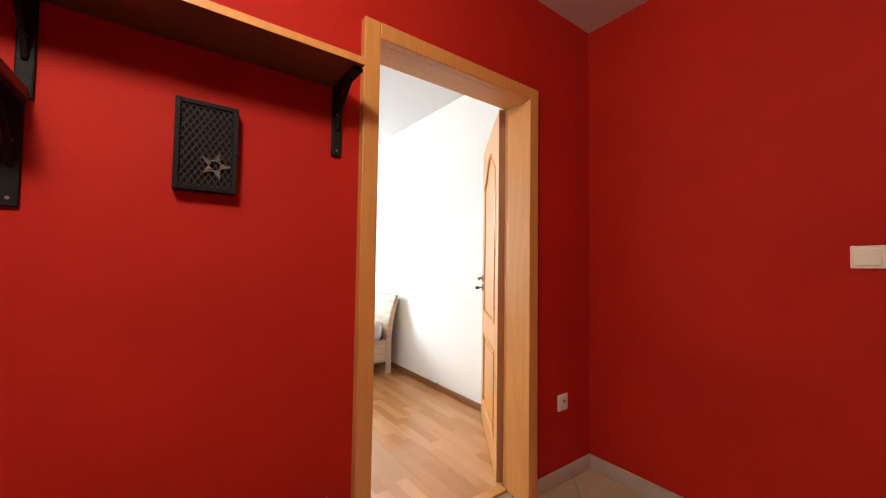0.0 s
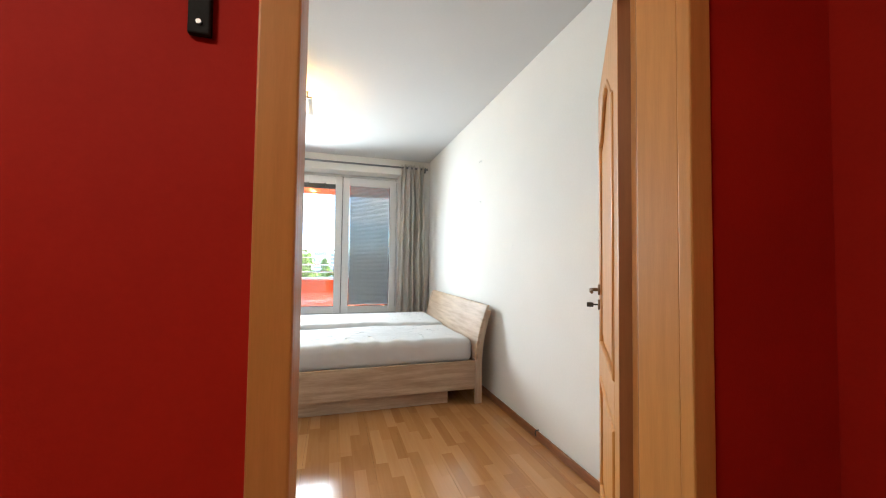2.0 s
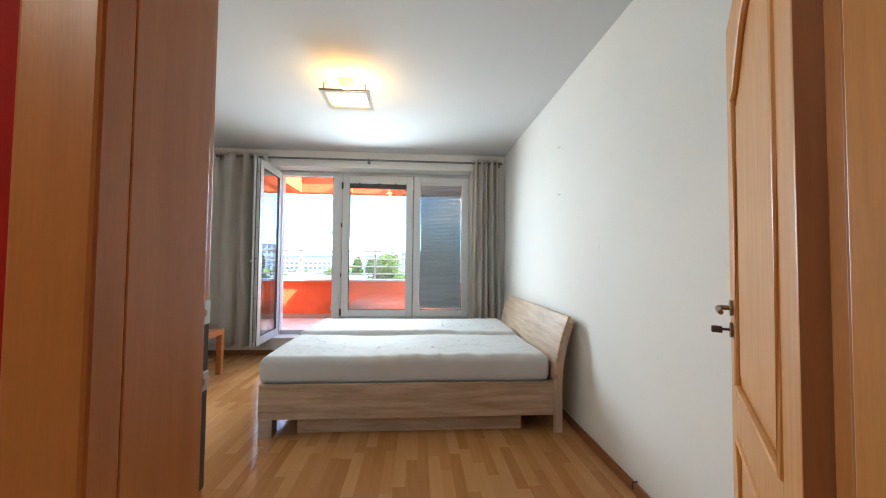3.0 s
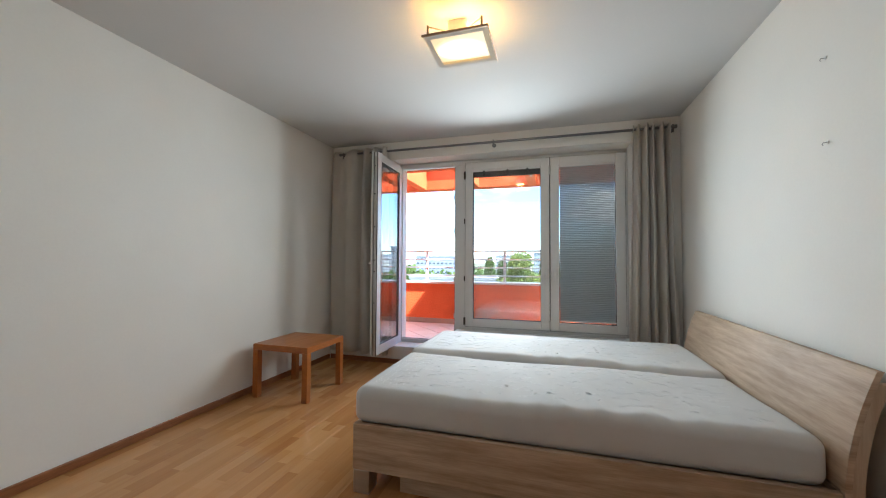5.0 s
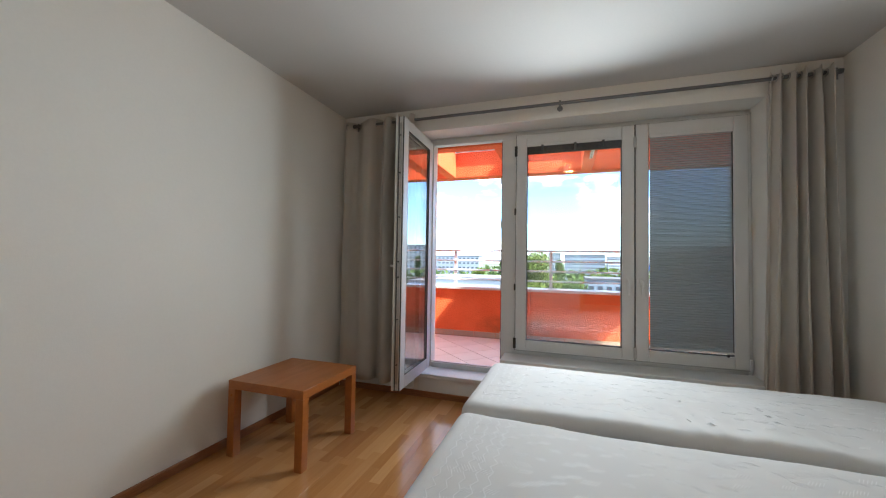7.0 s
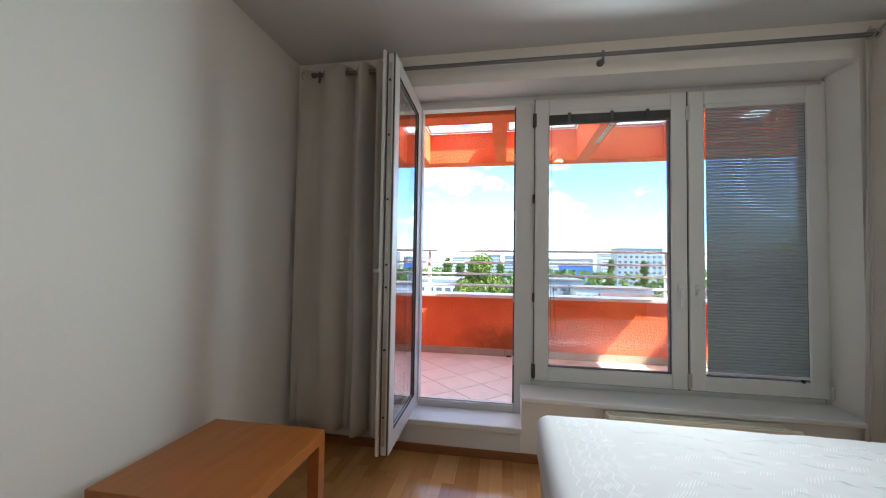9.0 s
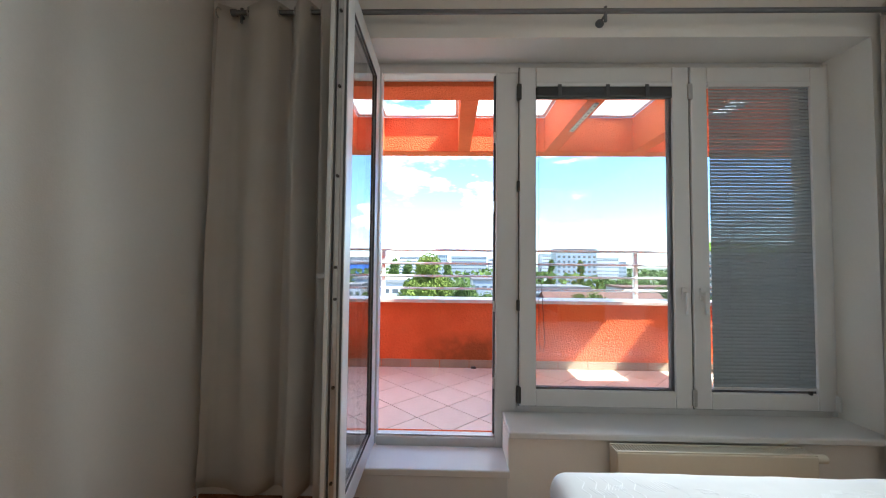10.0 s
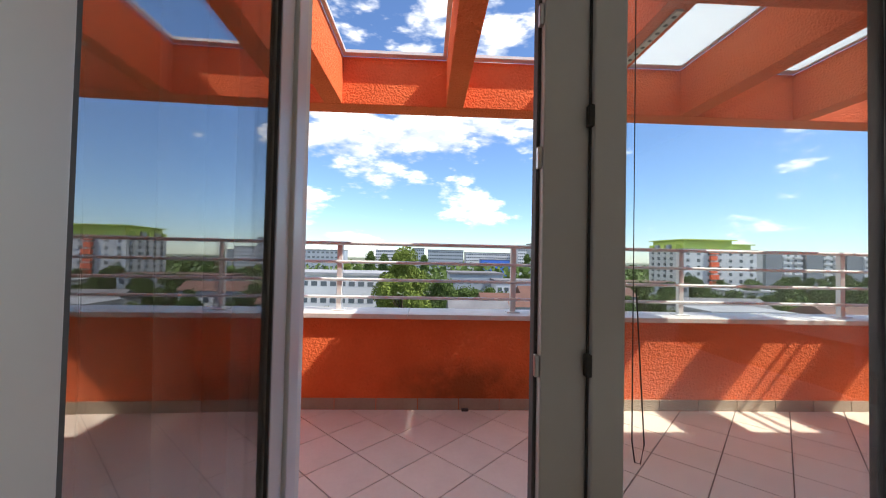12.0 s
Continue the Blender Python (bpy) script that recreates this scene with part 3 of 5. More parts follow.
def window_unit():
    t = thing("window_1", (0.82, 7.10, STEP), "white plastic window and balcony door unit", "window", kind="structure")
    fy0, fy1 = 7.085, 7.155
    top, w = 2.368, 0.065
    part("outer_frame", box(WX0 + 0.002, WX0 + w - 0.02, fy0, fy1, STEP + 0.002, top, 0.004), M_PVC, t)
    part("outer_frame", box(WX1 - w + 0.035, WX1 - 0.002, fy0 - 0.01, fy1, SILL, top, 0.004), M_PVC, t)
    part("outer_frame", box(WX0 + w - 0.02, WX1 - 0.03, fy0, fy1, top - 0.045, top, 0.004), M_PVC, t)
    part("outer_frame", box(0.355, WX1 - 0.03, fy0, fy1, SILL - 0.050, SILL + 0.045, 0.004), M_PVC, t)
    part("threshold", box(WX0 + w - 0.02, 0.245, fy0, fy1, STEP - 0.045, STEP + 0.042, 0.006), M_PVC, t)
    part("threshold_rail", box(WX0 + w - 0.02, 0.245, fy0 + 0.012, fy0 + 0.045, STEP + 0.042, STEP + 0.050, 0.002), M_STEEL, t, "grey metal threshold rail")
    part("post", box(0.245, 0.372, fy0, fy1, STEP - 0.045, top - 0.045, 0.004), M_PVC, t)
    part("mullion", box(1.300, 1.352, fy0 - 0.005, fy1, SILL + 0.045, top - 0.045, 0.004), M_PVC, t)
    part("stop", box(0.235, 0.246, fy0 + 0.03, fy1, STEP + 0.050, top - 0.045, 0.002), M_GASKET, t, "dark rubber stop of the balcony door")
    part("filler", box(WX0, WX1, fy0 + 0.02, fy1 + 0.02, top, WTOP), M_PVC, t)
    for x0, x1, z0, z1 in ((0.374, 1.321, 0.438, 2.345), (1.331, 2.084, 0.438, 2.345)):
        s = part("sash", ring_frame(x0, x1, z0, z1, 0.092, GY0, GY1, 0.006), M_PVC, t)
        # added dark ring paints the shadow gap between sash and outer frame
        part("sash_seal", ring_frame(x0 - 0.004, x1 + 0.004, z0 - 0.004, z1 + 0.004, 0.005, GY0 + 0.014, GY0 + 0.024, 0.0005), M_GASKET, s, "dark ring as the shadow gap round the sash")
        part("gasket", ring_frame(x0 + 0.090, x1 - 0.090, z0 + 0.090, z1 - 0.090, 0.006, GY0 + 0.014, GY0 + 0.022, 0.001), M_GASKET, s, "dark glazing gasket")
        part("outer_seal", ring_frame(x0 + 0.0905, x1 - 0.0905, z0 + 0.0905, z1 - 0.0905, 0.004, GY0 + 0.030, GY1 + 0.001, 0.0005), M_GASKET, s, "dark outer glazing seal")
        g = part("pane", box(x0 + 0.088, x1 - 0.088, GY0 + 0.023, GY0 + 0.029, z0 + 0.088, z1 - 0.088), M_GLASS, s, "clear window glass")
        g.visible_shadow = False
        g = part("pane", box(x0 + 0.088, x1 - 0.088, GY0 + 0.047, GY0 + 0.053, z0 + 0.088, z1 - 0.088), M_GLASS, s, "clear window glass")
        g.visible_shadow = False
    for hx, mat in ((1.276, M_PVC), (1.376, M_PVC)):
        h = part("handle", merge(box(hx - 0.014, hx + 0.014, GY0 - 0.012, GY0, 1.03, 1.10, 0.004), box(hx - 0.009, hx + 0.009, GY0 - 0.040, GY0 - 0.010, 1.055, 1.075, 0.003), box(hx - 0.010, hx + 0.010, GY0 - 0.045, GY0 - 0.030, 0.955, 1.078, 0.005)), mat, t, "white lever window handle")
    for x in (0.373, 1.328):
        for z in (0.50, 2.20):
            part("hinge", merge(box(x - 0.014, x + 0.010, GY0 - 0.012, GY0 + 0.02, z - 0.045, z + 0.045, 0.004)), M_DARK if x < 1 else M_STEEL, t, "dark window hinge cap")
    for x, z in ((0.368, 0.99), (0.368, 1.66)):
        part("latch", box(x - 0.008, x + 0.008, GY0 - 0.003, GY0 + 0.02, z - 0.03, z + 0.03, 0.003), M_DARK, t, "dark latch on the post")
    for z in (0.55, 0.98, 1.55, 1.95):
        part("keep", box(0.232, 0.244, fy0 + 0.005, fy0 + 0.022, z - 0.03, z + 0.03, 0.002), M_STEEL, t, "steel keep")
    part("hinge", box(2.082, 2.102, GY0 - 0.014, GY0 + 0.02, 0.44, 0.52, 0.004), M_PVC, t)
    return t


window_unit()


def balcony_leaf():
    hinge = Vector((-0.432, 7.088, 0))
    ang = radians(-88.6)
    W, z0, z1, T = 0.70, 0.200, 2.352, 0.070
    m = Matrix.Translation(hinge) @ Matrix.Rotation(ang, 4, "Z")
    t = thing("balcony_door", (hinge.x, hinge.y, z0), "open white plastic balcony door leaf with full glass", "balcony door", kind="structure")

    def leafbox(a, b, c, d, e, f, bev=0.004):
        return turn(box(a, b, c, d, e, f, bev), m)

    y0, y1 = -T, 0.0
    fw = 0.088
    part("frame_member", leafbox(0, fw, y0, y1, z0, z1), M_PVC, t)
    part("frame_member", leafbox(W - fw, W, y0, y1, z0, z1), M_PVC, t)
    part("frame_member", leafbox(fw, W - fw, y0, y1, z0, z0 + fw + 0.01), M_PVC, t)
    part("frame_member", leafbox(fw, W - fw, y0, y1, z1 - fw, z1), M_PVC, t)
    part("overlap_lip", leafbox(W, W + 0.018, y0, y0 + 0.018, z0, z1 + 0.012), M_PVC, t)
    part("lock_strip", leafbox(W, W + 0.004, y0 + 0.030, y0 + 0.048, z0 + 0.05, z1 - 0.05, 0.001), M_STEEL, t, "dull metal lock strip")
    part("seal", leafbox(W, W + 0.006, y1 - 0.012, y1 - 0.004, z0, z1, 0.001), M_GASKET, t, "dark rubber seal")
    part("seal", leafbox(W, W + 0.006, y0 + 0.020, y0 + 0.027, z0, z1, 0.001), M_GASKET, t, "dark rubber seal")
    for z in (0.40, 0.75, 1.08, 1.20, 1.55, 1.90, 2.20):
        part("locking_pin", turn(rod((W + 0.003, y0 + 0.039, z), (W + 0.012, y0 + 0.039, z), 0.006, 10), m), M_DARK, t)
    for s in (y0, y1 - 0.012):
        part("gasket", turn(merge(box(fw - 0.002, fw + 0.006, s + 0.002, s + 0.01, z0 + fw, z1 - fw), box(W - fw - 0.006, W - fw + 0.002, s + 0.002, s + 0.01, z0 + fw, z1 - fw), box(fw, W - fw, s + 0.002, s + 0.01, z0 + fw + 0.006, z0 + fw + 0.014), box(fw, W - fw, s + 0.002, s + 0.01, z1 - fw - 0.006, z1 - fw + 0.002)), m), M_GASKET, t)
    g = part("pane", leafbox(fw - 0.004, W - fw + 0.004, y1 - 0.020, y1 - 0.014, z0 + fw, z1 - fw + 0.004, 0), M_GLASS_COATED, t, "clear door glass")
    g.visible_shadow = False
    g = part("pane", leafbox(fw - 0.004, W - fw + 0.004, y1 - 0.040, y1 - 0.034, z0 + fw, z1 - fw + 0.004, 0), M_GLASS_COATED, t, "clear door glass")
    g.visible_shadow = False
    part("handle", turn(merge(box(W - 0.060, W - 0.030, y0 - 0.012, y0, 1.13, 1.20, 0.004), box(W - 0.055, W - 0.035, y0 - 0.045, y0 - 0.008, 1.155, 1.175, 0.003), box(W - 0.175, W - 0.035, y0 - 0.050, y0 - 0.034, 1.155, 1.177, 0.005)), m), M_PVC, t, "white lever handle")
    part("hinge", rod((hinge.x - 0.012, hinge.y - 0.006, 0.25), (hinge.x - 0.012, hinge.y - 0.006, 0.35), 0.010), M_PVC, t)
    part("hinge", rod((hinge.x - 0.012, hinge.y - 0.006, 2.16), (hinge.x - 0.012, hinge.y - 0.006, 2.26), 0.010), M_PVC, t)
    return t


balcony_leaf()


def venetian_blind(x0, x1, z0, z1, closed, label, mat):
    t = thing("venetian_blind", ((x0 + x1) / 2, GY0 - 0.012, z0), label, "blind")
    y = GY0 + 0.006
    if closed:
        part("head_rail", box(x0, x1, y - 0.014, y + 0.012, z1 - 0.025, z1, 0.003), M_PVC, t)
        part("bottom_rail", box(x0, x1, y - 0.012, y + 0.012, z0, z0 + 0.014, 0.003), M_PVC, t)
        pitch = 0.0190
        n = int((z1 - z0 - 0.045) / pitch) + 1
        base = None
        for i in range(n):
            z = z0 + 0.024 + i * pitch
            if base is None:
                out = [(y - 0.0064, -0.0097), (y - 0.0084, -0.0050), (y - 0.0074, 0.0010), (y - 0.0020, 0.0091), (y - 0.0014, 0.0088), (y - 0.0066, 0.0008), (y - 0.0076, -0.0050), (y - 0.0057, -0.0093)]
                base = part("slat", prism([(a, b + z) for a, b in out], "x", x0 + 0.003, x1 - 0.007), mat, t)
            else:
                ob = base.copy()
                scene.collection.objects.link(ob)
                ob.location = (0, 0, i * pitch)
        for x in (x0 + 0.10, x1 - 0.10):
            part("ladder_cord", rod((x, y - 0.012, z0 + 0.01), (x, y - 0.012, z1 - 0.02), 0.0008, 6), M_SLAT, t)
        part("guide_pin", box(x1 - 0.045, x1 - 0.03, y - 0.014, y + 0.004, z0 - 0.022, z0, 0.002), M_DARK, t)
    else:
        part("head_rail", box(x0, x1, y - 0.014, y + 0.012, z1 - 0.022, z1, 0.003), M_PVC, t)
        for i in range(14):
            part("slat", box(x0 + 0.002, x1 - 0.002, y - 0.012, y + 0.012, z1 - 0.026 - i * 0.0045, z1 - 0.0235 - i * 0.0045), mat, t)
        part("bottom_rail", box(x0, x1, y - 0.013, y + 0.013, z0, z0 + 0.012, 0.003), M_SLAT_DARK, t)
        for x in (x0 + 0.13, (x0 + x1) / 2 + 0.02, x1 - 0.14):
            part("clip", box(x - 0.011, x + 0.011, y - 0.016, y - 0.010, z0 - 0.001, z1 - 0.01, 0.002), M_SLAT_DARK, t)
        pts = [(x0 + 0.012, y - 0.016, z1 - 0.03), (x0 + 0.012, y - 0.016, 0.80), (x0 + 0.020, y - 0.016, 0.745), (x0 + 0.035, y - 0.016, 0.74), (x0 + 0.045, y - 0.016, 0.79), (x0 + 0.020, y - 0.016, 1.2)]
        part("bead_chain", sweep(pts, 0.0018, 6), M_DARK, t, "thin dark bead chain")
    return t


venetian_blind(1.427, 1.986, 0.548, 2.252, True, "closed blue-grey venetian blind in the fixed sash", M_SLAT)
venetian_blind(0.468, 1.227, 2.166, 2.252, False, "raised dark venetian blind bunched at the top", M_SLAT_DARK)


# ---- bed ----
BEDX0, BEDX1, BEDY0, BEDY1 = 0.348, 2.385, 4.600, 6.300


def bed():
    t = thing("bed", (1.4, 5.45, 0), "double bed frame in pale sonoma oak", "bed")
    part("side_rail", box(BEDX0, BEDX1 - 0.03, BEDY0, BEDY0 + 0.028, 0.120, 0.350, 0.003), M_OAK, t)
    part("side_rail", box(BEDX0, BEDX1 - 0.03, BEDY1 - 0.028, BEDY1, 0.120, 0.350, 0.003), M_OAK, t)
    part("foot_board", box(BEDX0, BEDX0 + 0.028, BEDY0 + 0.028, BEDY1 - 0.028, 0.120, 0.350, 0.003), M_OAK, t)
    for y in (BEDY0 + 0.004, BEDY1 - 0.094):
        part("leg", box(BEDX0 + 0.003, BEDX0 + 0.093, y, y + 0.09, 0, 0.120, 0.004), M_STEEL, t, "brushed metal block foot")
    part("plinth", box(BEDX0 + 0.235, 2.14, BEDY0 + 0.07, BEDY0 + 0.092, 0.002, 0.118, 0.002), M_OAK, t)
    part("plinth", box(BEDX0 + 0.235, 2.14, BEDY1 - 0.092, BEDY1 - 0.07, 0.002, 0.118, 0.002), M_OAK, t)
    part("plinth", box(BEDX0 + 0.235, BEDX0 + 0.257, BEDY0 + 0.092, BEDY1 - 0.092, 0.002, 0.118, 0.002), M_OAK, t)
    part("slat_base", box(BEDX0 + 0.03, BEDX1 - 0.03, BEDY0 + 0.03, BEDY1 - 0.03, 0.30, 0.33), M_OAK, t)
    # headboard: two curved end panels carry a bowed board
    def curve(z):
        u = max(0.0, (z - 0.34) / 0.46)
        return 0.085 * u * u + 0.015 * u
    for y0 in (BEDY0 - 0.006, BEDY1 - 0.020):
        zs = [0.0, 0.34] + [0.34 + 0.42 * k / 8 for k in range(1, 9)]
        out = [(BEDX1 - 0.030 + curve(z), z) for z in zs] + [(BEDX1 + 0.028 + curve(z), z) for z in reversed(zs)]
        part("end_panel", prism([(x, z) for x, z in out], "y", y0, y0 + 0.026, 0.002), M_OAK_TALL, t)
    zs = [0.36 + 0.445 * k / 12 for k in range(13)]
    out = [(BEDX1 - 0.034 + curve(z), z) for z in zs] + [(BEDX1 - 0.012 + curve(z), z) for z in reversed(zs)]
    hb = part("headboard", prism(out, "y", BEDY0 - 0.012, BEDY1 + 0.012, 0.002), M_OAK, t)
    smooth(hb, 30)
    part("lower_board", box(BEDX1 - 0.034, BEDX1 - 0.012, BEDY0 + 0.02, BEDY1 - 0.02, 0.12, 0.352, 0.002), M_OAK, t)
    return t


bed()


def mattress(name, y0, y1, x0, x1, z0, z1, seed, label):
    bm = bmesh.new()
    bmesh.ops.create_cube(bm, size=1)
    bmesh.ops.scale(bm, verts=bm.verts, vec=(x1 - x0, y1 - y0, z1 - z0))
    bmesh.ops.translate(bm, verts=bm.verts, vec=((x0 + x1) / 2, (y0 + y1) / 2, (z0 + z1) / 2))
    bmesh.ops.bevel(bm, geom=bm.edges[:], offset=0.055, segments=5, profile=0.5, affect="EDGES")
    for ax, n in ((0, 70), (1, 28)):
        lo, hi = (x0, x1) if ax == 0 else (y0, y1)
        for k in range(1, n):
            co = [0, 0, 0]; co[ax] = lo + 0.056 + (hi - lo - 0.112) * k / n
            no = [0, 0, 0]; no[ax] = 1
            bmesh.ops.bisect_plane(bm, geom=bm.verts[:] + bm.edges[:] + bm.faces[:], plane_co=co, plane_no=no)

    def rise(x, y, top=1.0):
        near = max(0.0, 1 - (y - y0) / 0.55) * math.exp(-((x - 1.55) / 0.55) ** 2)
        ridge = (1 - abs(noise.noise(Vector((x * 7.5 + y * 1.6, y * 1.3, seed + 4))))) ** 5
        wrinkle = noise.noise(Vector((x * 9 + seed, y * 2.2, seed))) * 0.0035 + ridge * 0.020 * near
        return wrinkle + noise.noise(Vector((x * 1.6 + seed, y * 2.1, 2))) * 0.012 * top

    for v in bm.verts:
        if v.co.z > z0 + 0.03:
            p = v.co
            v.co.z += rise(p.x, p.y, 1 if p.z > z1 - 0.06 else 0.4)
            v.co.y += noise.noise(Vector((p.x * 4 + seed, p.z * 9, 5))) * 0.004
    t = tagged(part(name, bm, M_MATTRESS), label, "mattress", "mattresses on the bed")
    smooth(t, 60)
    # embroidered groups of short stitches on the cover
    rnd = random.Random(seed)
    bmt = bmesh.new()

    def stitch(c, d, w):
        top, low = [], []
        for q in (c - d - w, c - d + w, c + w, c + d + w, c + d - w, c - w):
            zz = z1 + rise(q.x, q.y)
            top.append(bmt.verts.new((q.x, q.y, zz + 0.0006)))
            low.append(bmt.verts.new((q.x, q.y, zz - 0.003)))
        bmt.faces.new(top)
        for u in range(6):
            bmt.faces.new((low[u], low[(u + 1) % 6], top[(u + 1) % 6], top[u]))

    for i in range(19):
        for j in range(7):
            px = x0 + 0.12 + (x1 - x0 - 0.24) * (i + 0.5 * (j % 2) + rnd.uniform(-0.3, 0.3)) / 19
            py = y0 + 0.10 + (y1 - y0 - 0.20) * (j + 0.5 + rnd.uniform(-0.3, 0.3)) / 7
            if px > x1 - 0.1:
                continue
            twin = rnd.random() < 0.45
            size = rnd.uniform(0.75, 1.25)
            for g in range(2 if twin else 1):
                a = rnd.choice((0.5, -0.6))
                for k in range(5):
                    d = Vector((-math.sin(a), math.cos(a), 0)) * 0.015 * size
                    w = Vector((math.cos(a), math.sin(a), 0)) * 0.0010
                    stitch(Vector((px + (k - 2) * 0.009 * size + g * 0.045, py + g * 0.020, 0)), d, w)
    # zigzag quilting along the foot and the near border
    for k in range(5):
        pts = [(x0 + 0.075 + 0.040 * k + 0.016 * (q % 2) + rnd.uniform(-0.004, 0.004), y0 + 0.07 + (y1 - y0 - 0.14) * q / 22) for q in range(23)]
        for p, q in zip(pts, pts[1:]):
            a, b = Vector((*p, 0)), Vector((*q, 0))
            d = (b - a) / 2
            stitch((a + b) / 2, d, Vector((d.y, -d.x, 0)).normalized() * 0.0014)
    part("stitching", bmt, M_THREAD, t, "shiny embroidered stitch groups")
    tagged(t.children[0], kind="stuff")
    return t


mattress("mattress", BEDY0 + 0.030, 5.447, 0.325, 2.345, 0.332, 0.524, 3, "white quilted mattress with wavy border on the bed")
mattress("mattress", 5.455, BEDY1 - 0.020, 0.322, 2.345, 0.332, 0.540, 8, "white quilted mattress with wavy border on the bed")


# ---- side table ----
def side_table():
    x0, x1, y0, y1, h = -1.166, -0.612, 5.517, 6.071, 0.462
    t = thing("side_table", ((x0 + x1) / 2, (y0 + y1) / 2, 0), "square beech-effect side table standing against the wall", "table")
    part("tabletop", box(x0, x1, y0, y1, h - 0.052, h, 0.003), M_TABLE, t)
    for x in (x0, x1 - 0.052):
        for y in (y0, y1 - 0.052):
            part("leg", box(x, x + 0.052, y, y + 0.052, 0, h - 0.052, 0.002), M_TABLE, t)
    return t


side_table()


# ---- ceiling lamps ----
def room_lamp():
    x0, x1, y0, y1, z = 0.660, 1.020, 4.755, 5.092, 2.428
    xm, ym = (x0 + x1) / 2, (y0 + y1) / 2
    t = thing("ceiling_lamp", (xm, ym, BZ), "square frosted glass ceiling lamp, lit warm yellow", "ceiling lamp")
    part("mount_plate", box(xm - 0.078, xm + 0.030, ym - 0.022, ym + 0.022, z + 0.098, BZ, 0.004), M_PVC, t, "white metal lamp body")
    part("glass_border", ring_frame_flat(x0, x1, y0, y1, 0.032, z, z + 0.005), M_GLASSEDGE, t, "clear grey border of the glass")
    part("glass_plate", box(x0 + 0.032, x1 - 0.032, y0 + 0.032, y1 - 0.032, z, z + 0.005), M_LAMPGLASS, t, "frosted square glass")
    part("metal_strip", box(x0 - 0.006, x1 + 0.004, y0 - 0.010, y0 - 0.001, z - 0.003, z + 0.010, 0.002), M_BRONZE, t)
    part("metal_strip", box(x1 + 0.001, x1 + 0.007, y0, y1 + 0.006, z - 0.003, z + 0.008, 0.002), M_BRONZE, t)
    for x in (x0 + 0.03, x1 - 0.03):
        part("stay", rod((x, y0 - 0.005, z), (x, y0 - 0.005, z + 0.056), 0.006, 10), M_BRONZE, t)
        part("stay", rod((x, y0 - 0.005, z + 0.050), (xm + (0.02 if x > xm else -0.06), ym, z + 0.110), 0.004, 8), M_BRONZE, t)
    part("lamp_holder", box(xm - 0.075, xm - 0.045, ym - 0.016, ym + 0.016, z + 0.06, z + 0.099, 0.003), M_PVC, t)
    smooth(part("bulb", rod((xm - 0.045, ym, z + 0.085), (xm + 0.045, ym, z + 0.085), 0.010, 16), M_BULB, t, "glowing halogen tube"))
    return t


M_GLASSEDGE = cloth_material("grey_glass_border", (0.62, 0.62, 0.60), (0.58, 0.58, 0.56), 0.45, 60)
room_lamp()


def hall_lamp():
    t = thing("ceiling_lamp", (0.15, 1.20, HZ), "round opal glass ceiling lamp in the hall", "ceiling lamp")
    part("mount_plate", rod((0.15, 1.20, HZ - 0.03), (0.15, 1.20, HZ), 0.10, 24), M_PVC, t)
    ring = rod((0.15, 1.20, HZ - 0.05), (0.15, 1.20, HZ - 0.03), 0.13, 28)
    part("ring", ring, M_STEEL, t)


hall_lamp()


